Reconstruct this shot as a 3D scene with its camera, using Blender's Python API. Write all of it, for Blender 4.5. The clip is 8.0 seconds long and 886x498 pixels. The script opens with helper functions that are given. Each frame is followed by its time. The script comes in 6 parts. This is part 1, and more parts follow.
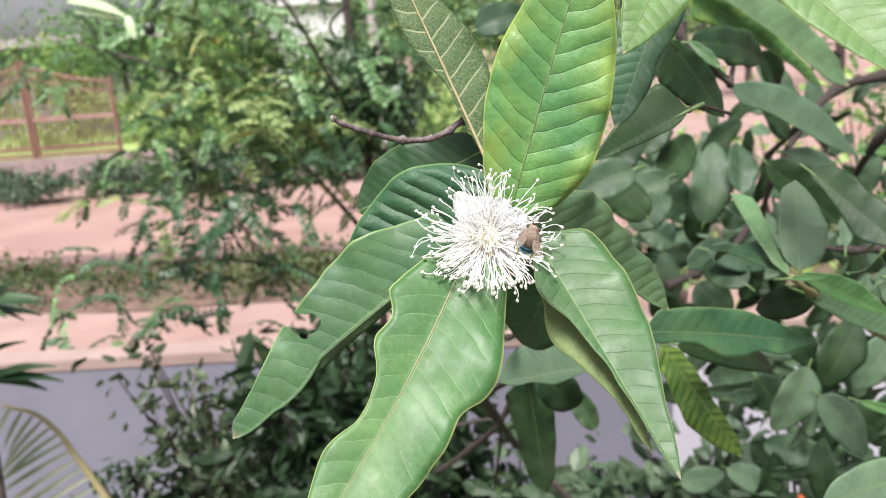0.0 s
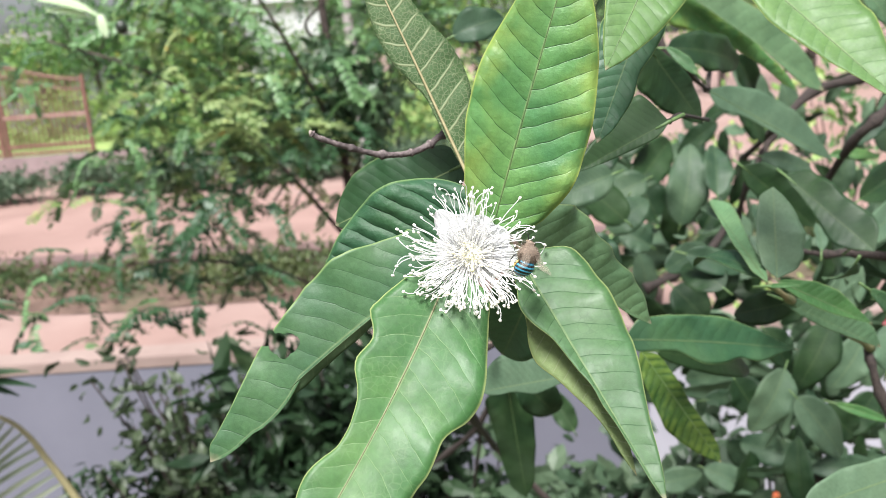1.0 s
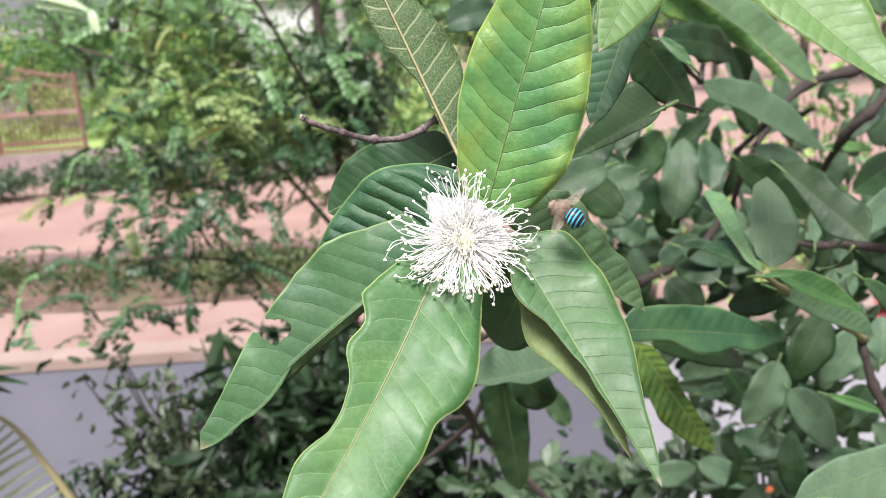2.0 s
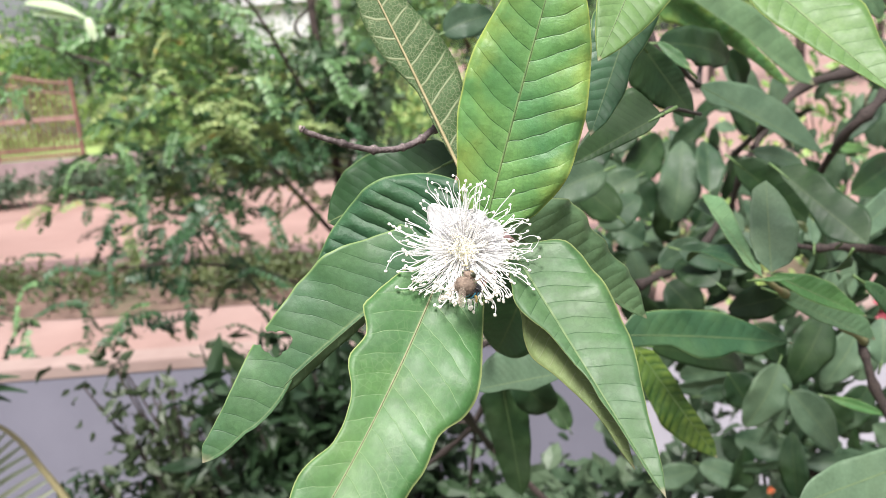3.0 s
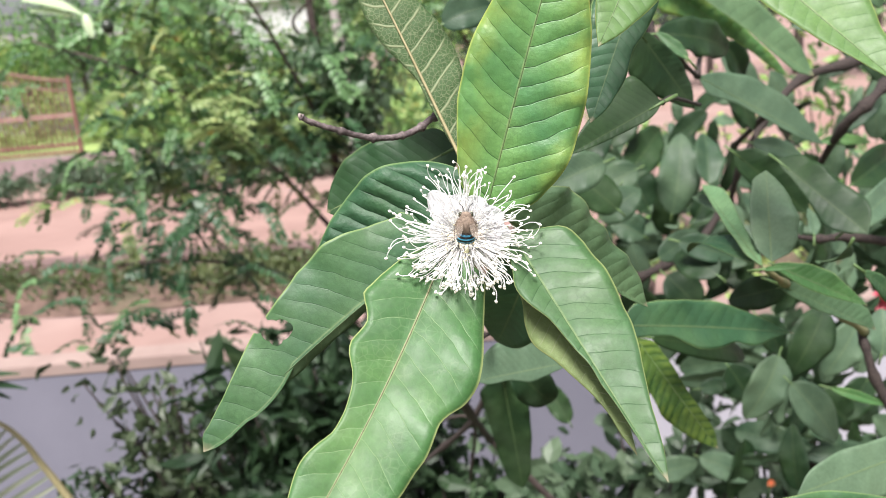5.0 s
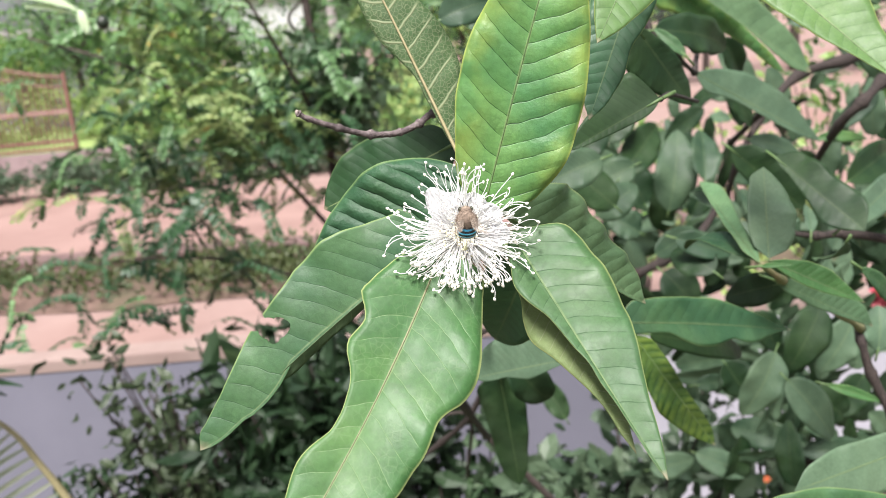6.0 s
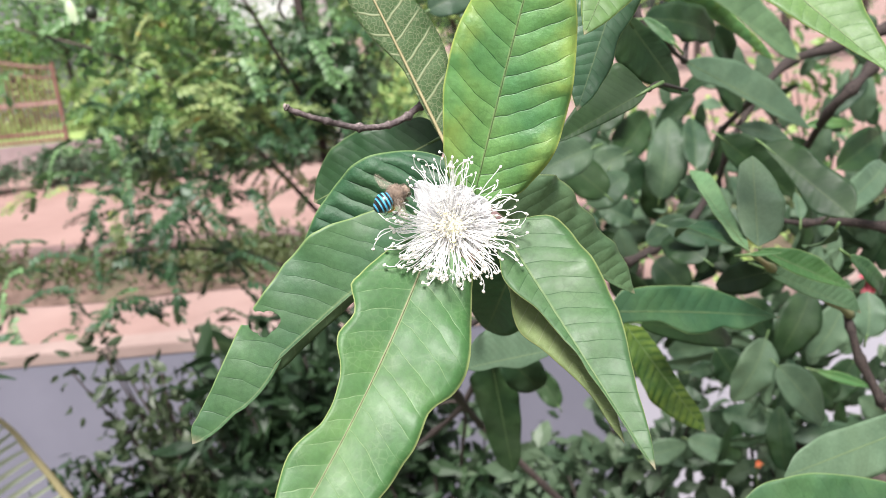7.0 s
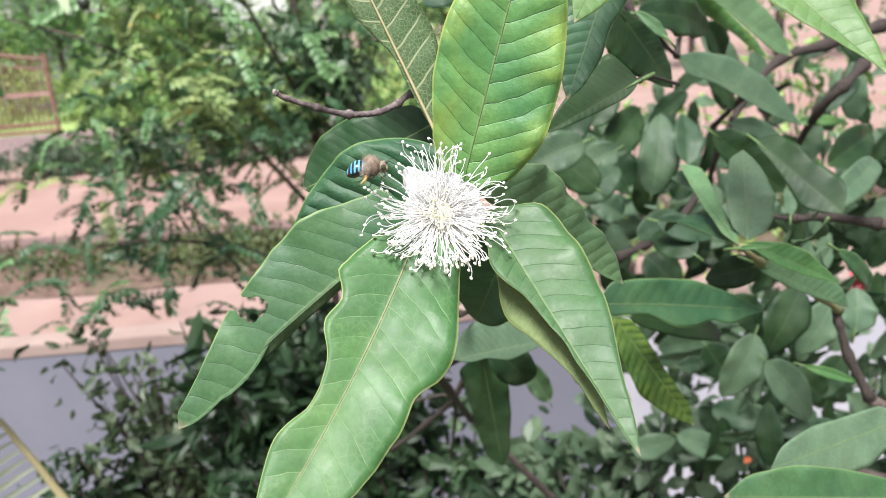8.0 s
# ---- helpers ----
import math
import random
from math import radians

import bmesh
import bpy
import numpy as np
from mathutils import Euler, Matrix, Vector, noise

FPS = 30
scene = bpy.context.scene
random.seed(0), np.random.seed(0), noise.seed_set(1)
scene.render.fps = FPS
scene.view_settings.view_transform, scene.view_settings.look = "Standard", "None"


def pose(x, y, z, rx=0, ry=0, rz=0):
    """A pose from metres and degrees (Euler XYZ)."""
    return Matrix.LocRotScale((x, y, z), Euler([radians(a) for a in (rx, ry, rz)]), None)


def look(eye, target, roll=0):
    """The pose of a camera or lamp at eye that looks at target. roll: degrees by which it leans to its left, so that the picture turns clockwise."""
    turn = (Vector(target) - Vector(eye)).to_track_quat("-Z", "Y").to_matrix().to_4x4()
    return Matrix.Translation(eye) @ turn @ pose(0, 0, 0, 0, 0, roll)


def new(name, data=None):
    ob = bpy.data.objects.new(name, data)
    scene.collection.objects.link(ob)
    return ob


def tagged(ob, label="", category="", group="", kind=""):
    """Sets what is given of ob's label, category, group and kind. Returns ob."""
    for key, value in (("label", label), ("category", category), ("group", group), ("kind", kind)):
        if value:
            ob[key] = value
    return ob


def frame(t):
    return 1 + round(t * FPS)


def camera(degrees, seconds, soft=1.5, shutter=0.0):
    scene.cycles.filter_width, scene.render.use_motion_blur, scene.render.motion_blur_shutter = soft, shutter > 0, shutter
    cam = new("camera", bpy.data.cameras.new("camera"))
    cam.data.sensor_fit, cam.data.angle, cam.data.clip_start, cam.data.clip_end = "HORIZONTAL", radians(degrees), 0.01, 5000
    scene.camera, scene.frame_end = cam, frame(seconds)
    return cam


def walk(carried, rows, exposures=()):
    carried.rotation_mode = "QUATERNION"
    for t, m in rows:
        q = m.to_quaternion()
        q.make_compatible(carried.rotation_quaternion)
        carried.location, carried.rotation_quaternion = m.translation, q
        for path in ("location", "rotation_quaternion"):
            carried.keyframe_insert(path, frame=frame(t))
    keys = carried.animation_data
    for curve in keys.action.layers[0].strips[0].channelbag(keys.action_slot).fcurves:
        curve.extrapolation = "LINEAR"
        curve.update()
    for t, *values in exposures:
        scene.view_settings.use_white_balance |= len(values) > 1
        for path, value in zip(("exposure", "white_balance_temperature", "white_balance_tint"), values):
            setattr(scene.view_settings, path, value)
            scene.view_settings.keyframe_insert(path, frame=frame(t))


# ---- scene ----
cam = camera(57.2, 8.0, soft=0.75, shutter=0.5)
cam.data.dof.use_dof = True
cam.data.dof.focus_distance = 0.222
cam.data.dof.aperture_fstop = 23.0
walk(cam, [
    (0, pose(-0.0003, -0.0064, 1.9982, 76.17, 4.20, 2.29)),
    (0.5, pose(-0.0022, -0.0010, 2.0023, 75.93, 4.09, 1.21)),
    (1, pose(-0.0013, -0.0016, 2.0028, 75.93, 4.09, 0.65)),
    (1.5, pose(-0.0011, -0.0011, 1.9980, 75.69, 3.94, 0.35)),
    (3, pose(-0.0017, 0.0006, 2.0006, 75.92, 4.62, -0.03)),
    (3.5, pose(-0.0007, -0.0004, 1.9985, 76.01, 4.79, 0.02)),
    (4, pose(0.0000, 0.0000, 2.0000, 76.00, 5.00, 0.00)),
    (4.5, pose(-0.0012, 0.0002, 1.9981, 75.80, 4.97, -0.06)),
    (6, pose(-0.0028, 0.0018, 1.9981, 75.36, 4.84, -0.42)),
    (6.5, pose(-0.0002, 0.0016, 1.9953, 75.04, 4.99, -0.62)),
    (7, pose(-0.0016, 0.0012, 1.9993, 74.51, 5.16, -1.02)),
    (7.5, pose(-0.0012, 0.0004, 1.9984, 74.21, 4.91, -1.31)),
    (8, pose(-0.0006, 0.0005, 1.9969, 74.17, 4.53, -1.38))
], exposures=[(0.0, 1.0, 6530, 15), (0.5, 1.02, 6130, 13), (1.0, 1.0, 6350, 11), (1.5, 1.0, 6450, 14), (3.0, 1.0, 6520, 15),
              (7.0, 1.0, 6480, 15), (7.5, 1.02, 6380, 12), (8.0, 1.03, 6380, 12)])

# ---------------------------------------------------------------- light
world = bpy.data.worlds.new("overcast_sky")
scene.world = world
world.use_nodes = True
wn, wl = world.node_tree.nodes, world.node_tree.links
sky = wn.new("ShaderNodeTexSky")
sky.sky_type, sky.sun_disc = "NISHITA", False
sky.sun_elevation, sky.sun_rotation = radians(60), radians(194)
sky.air_density, sky.dust_density, sky.ozone_density = 1.0, 4.0, 1.0
grey = wn.new("ShaderNodeHueSaturation")
grey.inputs["Saturation"].default_value = 0.35
wl.new(sky.outputs[0], grey.inputs["Color"])
wl.new(grey.outputs[0], wn["Background"].inputs["Color"])
wn["Background"].inputs["Strength"].default_value = 0.083
sun_data = bpy.data.lights.new("sun", "SUN")
sun_data.energy, sun_data.angle, sun_data.color = 4.45, radians(18), (1.0, 0.975, 0.94)
sun = new("sun", sun_data)
sun.matrix_world = look((0, 0, 0), (0.12, 0.48, -0.87))


# ---------------------------------------------------------------- materials
class Nodes:
    """A short hand for building node materials."""

    def __init__(self, name):
        self.mat = bpy.data.materials.new(name)
        self.mat.use_nodes = True
        self.tree = self.mat.node_tree
        self.bsdf = self.tree.nodes["Principled BSDF"]
        self.out = self.tree.nodes["Material Output"]

    def node(self, kind, **values):
        n = self.tree.nodes.new(kind)
        for key, value in values.items():
            n.inputs[key].default_value = value
        return n

    def link(self, a, b):
        self.tree.links.new(a, b)

    def put(self, sock, value):
        if isinstance(value, (int, float)):
            sock.default_value = value
        else:
            self.link(value, sock)

    def math(self, op, a, b=0.0, c=0.0):
        n = self.tree.nodes.new("ShaderNodeMath")
        n.operation = op
        for i, value in enumerate((a, b, c)):
            self.put(n.inputs[i], value)
        return n.outputs[0]

    def ramp(self, value, a, b, lo=0.0, hi=1.0):
        n = self.tree.nodes.new("ShaderNodeMapRange")
        for i, x in enumerate((value, a, b, lo, hi)):
            self.put(n.inputs[i], x)
        return n.outputs[0]

    def noise(self, scale, detail=3.0, where="Object", rough=0.55):
        n = self.node("ShaderNodeTexNoise", Scale=scale, Detail=detail, Roughness=rough)
        self.link(self.coord(where), n.inputs["Vector"])
        return n.outputs["Fac"]

    def coord(self, where):
        return self.tree.nodes.new("ShaderNodeTexCoord").outputs[where]

    def mix(self, fac, a, b):
        n = self.tree.nodes.new("ShaderNodeMix")
        n.data_type = "RGBA"
        self.put(n.inputs[0], fac)
        for sock, value in ((n.inputs[6], a), (n.inputs[7], b)):
            if isinstance(value, tuple):
                sock.default_value = (*value, 1.0)
            else:
                self.link(value, sock)
        return n.outputs[2]

    def bump(self, height, strength, distance):
        n = self.node("ShaderNodeBump", Strength=strength, Distance=distance)
        self.link(height, n.inputs["Height"])
        self.link(n.outputs[0], self.bsdf.inputs["Normal"])
        return n.outputs[0]


MATS = {}


def plain(name, a, b, scale, rough=0.7, bump=0.0, distance=0.002, metal=0.0, where="Object", third=None, vary=0.0):
    """A two-colour mottled surface with grain."""
    k = Nodes(name)
    f = k.ramp(k.noise(scale, 4.0, where), 0.32, 0.68)
    col = k.mix(f, a, b)
    if third:
        col = k.mix(k.ramp(k.noise(scale * 0.13, 3.0, where), 0.48, 0.68), col, third)
    if vary:
        r = k.tree.nodes.new("ShaderNodeObjectInfo").outputs["Random"]
        hsv = k.node("ShaderNodeHueSaturation")
        k.link(k.ramp(r, 0.0, 1.0, 1.0 - vary, 1.0 + vary), hsv.inputs["Value"])
        k.link(col, hsv.inputs["Color"])
        col = hsv.outputs[0]
    k.link(col, k.bsdf.inputs["Base Color"])
    k.link(k.ramp(k.noise(scale * 3.1, 3.0, where), 0.3, 0.7, rough - 0.1, min(1.0, rough + 0.1)), k.bsdf.inputs["Roughness"])
    k.bsdf.inputs["Metallic"].default_value = metal
    if bump:
        k.bump(k.noise(scale * 2.3, 5.0, where), bump, distance)
    MATS[name] = k.mat
    return k


def leaf_material(name, a, b, vein, vein_mix, margin=None, quilt=0.35, gloss=0.45, through_light=0.22, count=15.0, spots=0.0, wide=0.045, rib_mix=0.7, net=0.0, dust_sheen=0.14, yellow=0.0, spec=0.4):
    """A guava leaf: blade colour in two tones, side veins leaving the midrib, puckered relief, thin margin."""
    k = Nodes(name)
    uv = k.tree.nodes.new("ShaderNodeUVMap").outputs[0]
    sep = k.tree.nodes.new("ShaderNodeSeparateXYZ")
    k.link(uv, sep.inputs[0])
    signed = k.math("MULTIPLY_ADD", sep.outputs[0], 2.0, -1.0)
    across = k.math("ABSOLUTE", signed)
    other = k.math("GREATER_THAN", signed, 0.0)
    rand = k.tree.nodes.new("ShaderNodeObjectInfo").outputs["Random"]
    wobble = k.math("MULTIPLY_ADD", k.noise(90.0, 2.0), 0.5, -0.25)
    phase = k.math("MULTIPLY_ADD", sep.outputs[1], count, wobble)
    phase = k.math("ADD", k.math("MULTIPLY_ADD", other, 0.43, phase), k.math("MULTIPLY", rand, 3.0))
    gap = k.math("ABSOLUTE", k.math("SUBTRACT", k.math("FRACT", phase), 0.5))
    fade = k.ramp(across, 0.75, 0.97, 1.0, 0.15)
    broken = 1.0 if net else k.ramp(k.noise(320.0, 3.0), 0.36, 0.56, 0.2, 1.0)
    line = k.math("MULTIPLY", k.math("MULTIPLY", k.ramp(gap, wide * 0.2, wide, 1.0, 0.0), fade), broken)
    if net:
        cell = k.tree.nodes.new("ShaderNodeTexVoronoi")
        cell.feature = "DISTANCE_TO_EDGE"
        cell.inputs["Scale"].default_value = 780.0
        k.link(k.coord("Object"), cell.inputs["Vector"])
        line = k.math("MAXIMUM", line, k.math("MULTIPLY", k.ramp(cell.outputs["Distance"], 0.01, 0.10, 1.0, 0.0), net))
    rib = k.ramp(across, 0.012, 0.035, 1.0, 0.0)
    tone = k.ramp(k.math("ADD", k.noise(38.0, 3.0), k.math("MULTIPLY_ADD", rand, 0.3, -0.15)), 0.36, 0.66)
    col = k.mix(tone, a, b)
    fine = k.math("MULTIPLY", k.ramp(k.noise(700.0, 5.0), 0.3, 0.7, 0.88, 1.13), k.ramp(k.noise(110.0, 4.0), 0.3, 0.7, 0.90, 1.10))
    hsv = k.node("ShaderNodeHueSaturation", Saturation=1.0)
    k.link(fine, hsv.inputs["Value"])
    k.link(col, hsv.inputs["Color"])
    col = hsv.outputs[0]
    if not net:
        mesh = k.tree.nodes.new("ShaderNodeTexVoronoi")
        mesh.feature = "DISTANCE_TO_EDGE"
        mesh.inputs["Scale"].default_value = 480.0
        k.link(k.coord("Object"), mesh.inputs["Vector"])
        col = k.mix(k.math("MULTIPLY", k.ramp(mesh.outputs["Distance"], 0.0, 0.10, 1.0, 0.0), k.ramp(k.noise(150.0, 2.0), 0.4, 0.65, 0.0, 0.22)), col, vein)
    # pale patches: leaf dust, and whitish sky sheen put into the colour
    sheen_patch = k.math("MULTIPLY", k.ramp(k.noise(26.0, 3.0), 0.46, 0.70), dust_sheen)
    col = k.mix(sheen_patch, col, (0.15, 0.215, 0.125))
    if spots:
        band = k.math("MULTIPLY", k.ramp(gap, 0.10, 0.34), k.ramp(k.noise(95.0, 3.0), 0.38, 0.60))
        col = k.mix(k.math("MULTIPLY", band, spots), col, (0.17, 0.25, 0.045))
    col = k.mix(k.math("MULTIPLY", line, vein_mix), col, vein)
    col = k.mix(k.math("MULTIPLY", rib, rib_mix), col, (0.24, 0.30, 0.13))
    if margin:
        col = k.mix(k.ramp(across, 0.965, 0.990, 0.0, 0.7), col, margin)
        broad = k.math("MULTIPLY", k.ramp(across, 0.30, 1.0, 0.0, yellow), k.ramp(k.noise(75.0, 4.0), 0.42, 0.62))
        col = k.mix(broad, col, (margin[0] * 0.75, margin[1] * 0.85, margin[2] * 0.6))
    if margin:
        dry = k.ramp(k.math("MULTIPLY_ADD", k.noise(160.0, 3.0), 0.05, sep.outputs[1]), 0.985, 1.01, 0.0, 0.7)
        col = k.mix(dry, col, (0.30, 0.25, 0.17))
    k.link(col, k.bsdf.inputs["Base Color"])
    k.link(k.ramp(k.noise(120.0, 3.0), 0.3, 0.7, gloss - 0.08, gloss + 0.1), k.bsdf.inputs["Roughness"])
    k.bsdf.inputs["Specular IOR Level"].default_value = spec
    puff = k.math("MULTIPLY", k.math("SINE", k.math("MULTIPLY", gap, math.pi)), fade)
    height = k.math("MULTIPLY_ADD", k.noise(240.0, 6.0, rough=0.65), 0.75, k.math("MULTIPLY", puff, 1.1 if quilt > 0.7 else 0.55))
    height = k.math("SUBTRACT", height, k.math("MULTIPLY", line, -0.5 if net else 0.25))
    normal = k.bump(height, quilt, 0.0010)
    tr = k.node("ShaderNodeBsdfTranslucent")
    lit = k.mix(0.5, col, (b[0] * 1.5, b[1] * 1.5, b[2] * 0.8))
    k.link(lit, tr.inputs["Color"])
    k.link(normal, tr.inputs["Normal"])
    mixer = k.node("ShaderNodeMixShader", Fac=through_light)
    k.link(k.bsdf.outputs[0], mixer.inputs[1])
    k.link(tr.outputs[0], mixer.inputs[2])
    k.link(mixer.outputs[0], k.out.inputs["Surface"])
    MATS[name] = k.mat


leaf_material("leaf_light", (0.044, 0.128, 0.036), (0.078, 0.176, 0.046), (0.17, 0.27, 0.12), 0.75, margin=(0.38, 0.44, 0.17), gloss=0.5, quilt=0.24, wide=0.028, spec=0.42, dust_sheen=0.10, rib_mix=0.6, count=14.0)
leaf_material("leaf_yellowing", (0.046, 0.175, 0.060), (0.108, 0.250, 0.066), (0.014, 0.062, 0.020), 0.85, margin=(0.40, 0.46, 0.12), gloss=0.43, quilt=0.55, wide=0.030, yellow=0.58, dust_sheen=0.06, spec=0.5, rib_mix=0.45)
# lit copy of leaf_light: light from above is put into its colour
leaf_material("leaf_bright", (0.105, 0.205, 0.062), (0.150, 0.265, 0.072), (0.045, 0.11, 0.034), 0.75, margin=(0.36, 0.43, 0.13), gloss=0.47, quilt=0.28, through_light=0.3, dust_sheen=0.12, wide=0.032, spec=0.38)
leaf_material("leaf_mid", (0.030, 0.092, 0.040), (0.056, 0.132, 0.050), (0.008, 0.036, 0.015), 0.7, margin=(0.22, 0.31, 0.11), gloss=0.5, quilt=0.3, wide=0.024, spec=0.42, dust_sheen=0.16, rib_mix=0.3)
# its greyish tone is partly sky sheen put into the colour
leaf_material("leaf_dusty", (0.044, 0.118, 0.046), (0.072, 0.158, 0.056), (0.012, 0.048, 0.018), 0.8, margin=(0.34, 0.40, 0.15), gloss=0.5, quilt=0.28, wide=0.024, spec=0.42, dust_sheen=0.20, rib_mix=0.5, through_light=0.36)
# lighter copy of leaf_pale: brightness lost to shade is put into its colour
leaf_material("leaf_wan", (0.110, 0.215, 0.100), (0.150, 0.265, 0.122), (0.035, 0.095, 0.04), 0.75, margin=(0.28, 0.36, 0.15), gloss=0.5, quilt=0.45, spec=0.35, wide=0.026, dust_sheen=0.12, rib_mix=0.3)
leaf_material("leaf_deep", (0.024, 0.082, 0.036), (0.046, 0.120, 0.046), (0.008, 0.034, 0.013), 0.8, margin=(0.16, 0.26, 0.09), gloss=0.5, quilt=0.8, wide=0.040, spec=0.4, dust_sheen=0.12, rib_mix=0.35, count=13.0)
leaf_material("leaf_pale", (0.086, 0.165, 0.084), (0.112, 0.200, 0.098), (0.030, 0.066, 0.034), 0.55, margin=(0.20, 0.26, 0.12), gloss=0.5, quilt=0.3, spec=0.33, wide=0.03, dust_sheen=0.25, rib_mix=0.3)
leaf_material("leaf_soft", (0.018, 0.056, 0.020), (0.030, 0.074, 0.026), (0.014, 0.042, 0.017), 0.4, margin=(0.12, 0.18, 0.07), gloss=0.5, quilt=0.14, wide=0.05, spec=0.3)
# near-black green: shade inside the crown is put into the colour
leaf_material("leaf_dark", (0.010, 0.030, 0.011), (0.020, 0.048, 0.015), (0.006, 0.020, 0.008), 0.5, gloss=0.52, quilt=0.12, through_light=0.15, rib_mix=0.12, spec=0.26, dust_sheen=0.14)
# grey-green sheen is put into this base colour, since its gloss is low
leaf_material("leaf_grey", (0.078, 0.136, 0.082), (0.100, 0.164, 0.096), (0.030, 0.062, 0.034), 0.25, gloss=0.52, quilt=0.1, rib_mix=0.3, spec=0.26, dust_sheen=0.3)
# greyer copy of leaf_dark; sheen and deep shade between leaves are in its colour
leaf_material("leaf_greyd", (0.026, 0.058, 0.031), (0.042, 0.080, 0.042), (0.014, 0.036, 0.018), 0.45, gloss=0.52, quilt=0.14, through_light=0.15, rib_mix=0.15, spec=0.26, dust_sheen=0.3)
leaf_material("leaf_mottled", (0.022, 0.068, 0.013), (0.072, 0.130, 0.024), (0.010, 0.034, 0.008), 0.9, margin=(0.15, 0.22, 0.05), gloss=0.48, spots=0.5, quilt=0.35, wide=0.08, dust_sheen=0.0, spec=0.3)
leaf_material("leaf_under", (0.042, 0.088, 0.032), (0.062, 0.112, 0.042), (0.25, 0.29, 0.16), 0.95, gloss=0.62, quilt=0.45, wide=0.085, net=0.5, count=12.0, spec=0.25, dust_sheen=0.05)
leaf_material("leaf_turned", (0.165, 0.235, 0.090), (0.215, 0.285, 0.115), (0.28, 0.33, 0.18), 0.8, margin=(0.34, 0.36, 0.14), gloss=0.6, quilt=0.4, wide=0.06, net=0.12, spec=0.25, through_light=0.45)
leaf_material("leaf_back", (0.066, 0.118, 0.058), (0.086, 0.142, 0.068), (0.14, 0.20, 0.10), 0.6, gloss=0.6, quilt=0.25, spec=0.25)

plain("rib_tan", (0.24, 0.21, 0.10), (0.33, 0.29, 0.16), 300.0, 0.6)
plain("rib_straw", (0.135, 0.16, 0.075), (0.20, 0.19, 0.10), 300.0, 0.6)
plain("rib_pale", (0.085, 0.14, 0.055), (0.13, 0.19, 0.08), 300.0, 0.55)
plain("rib_green", (0.07, 0.14, 0.045), (0.12, 0.19, 0.065), 300.0, 0.55)
plain("bark", (0.010, 0.007, 0.006), (0.052, 0.038, 0.032), 520.0, 0.85, bump=0.9, distance=0.0006)
plain("dry_bark", (0.052, 0.036, 0.038), (0.19, 0.155, 0.150), 620.0, 0.75, bump=1.0, distance=0.0005, third=(0.025, 0.017, 0.016))
plain("dry_end", (0.16, 0.13, 0.12), (0.36, 0.31, 0.27), 700.0, 0.9)
plain("greenbark", (0.14, 0.17, 0.07), (0.22, 0.18, 0.09), 220.0, 0.7, bump=0.5, distance=0.0004)
plain("limb_bark", (0.034, 0.024, 0.021), (0.095, 0.072, 0.063), 30.0, 0.9, bump=0.8, distance=0.006)
plain("anther", (0.84, 0.81, 0.70), (0.89, 0.87, 0.80), 900.0, 0.7)
plain("pollen_tip", (0.80, 0.74, 0.48), (0.88, 0.84, 0.64), 900.0, 0.7)
plain("style", (0.70, 0.68, 0.38), (0.80, 0.77, 0.50), 500.0, 0.5)
plain("disc", (0.80, 0.78, 0.56), (0.88, 0.87, 0.74), 500.0, 0.6)
plain("soil", (0.225, 0.148, 0.128), (0.29, 0.200, 0.176), 1.6, 0.95, bump=0.4, distance=0.02, third=(0.24, 0.14, 0.115))
# for the unseen ground added to weaken bounced light
plain("bounce_cut_soil", (0.030, 0.045, 0.018), (0.062, 0.078, 0.034), 3.0, 0.95, bump=0.5, distance=0.02, third=(0.070, 0.052, 0.036))
plain("road_dust", (0.215, 0.132, 0.112), (0.285, 0.183, 0.158), 0.9, 0.93, bump=0.3, distance=0.01, third=(0.25, 0.155, 0.135))
plain("verge_soil", (0.076, 0.047, 0.035), (0.150, 0.096, 0.074), 5.0, 0.95, bump=0.8, distance=0.03, third=(0.060, 0.072, 0.030))
plain("kerb_stone", (0.11, 0.066, 0.062), (0.165, 0.105, 0.098), 3.0, 0.9, bump=0.5, distance=0.01)
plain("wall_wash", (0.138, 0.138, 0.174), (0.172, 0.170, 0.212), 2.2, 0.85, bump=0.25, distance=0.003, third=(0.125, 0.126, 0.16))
# same wall wash, lightened: the brightening to the right is put into the colour
plain("wall_brightened", (0.40, 0.385, 0.44), (0.48, 0.46, 0.52), 2.2, 0.85, bump=0.25, distance=0.003, third=(0.36, 0.35, 0.40))
plain("coping", (0.23, 0.165, 0.145), (0.28, 0.21, 0.185), 5.0, 0.9, bump=0.4, distance=0.004)
plain("plinth_stone", (0.21, 0.155, 0.155), (0.27, 0.205, 0.205), 2.5, 0.9, bump=0.4, distance=0.01)
plain("gate_paint", (0.15, 0.072, 0.055), (0.22, 0.115, 0.09), 8.0, 0.55)
plain("gate_plate", (0.21, 0.11, 0.09), (0.30, 0.20, 0.17), 4.0, 0.6)
plain("house_wall", (0.18, 0.17, 0.21), (0.24, 0.22, 0.26), 1.0, 0.9)
plain("roof_slab", (0.27, 0.24, 0.26), (0.34, 0.30, 0.32), 1.0, 0.9)
# white of the house that stands in for bright sky
plain("sky_white", (0.44, 0.44, 0.45), (0.52, 0.52, 0.52), 1.0, 0.9)
plain("dark_glass", (0.02, 0.02, 0.025), (0.03, 0.03, 0.035), 1.0, 0.2)
plain("lawn", (0.16, 0.27, 0.07), (0.25, 0.35, 0.11), 2.2, 0.95, bump=0.6, distance=0.03, third=(0.26, 0.29, 0.10))
plain("pale_post", (0.26, 0.24, 0.23), (0.36, 0.33, 0.31), 9.0, 0.85)
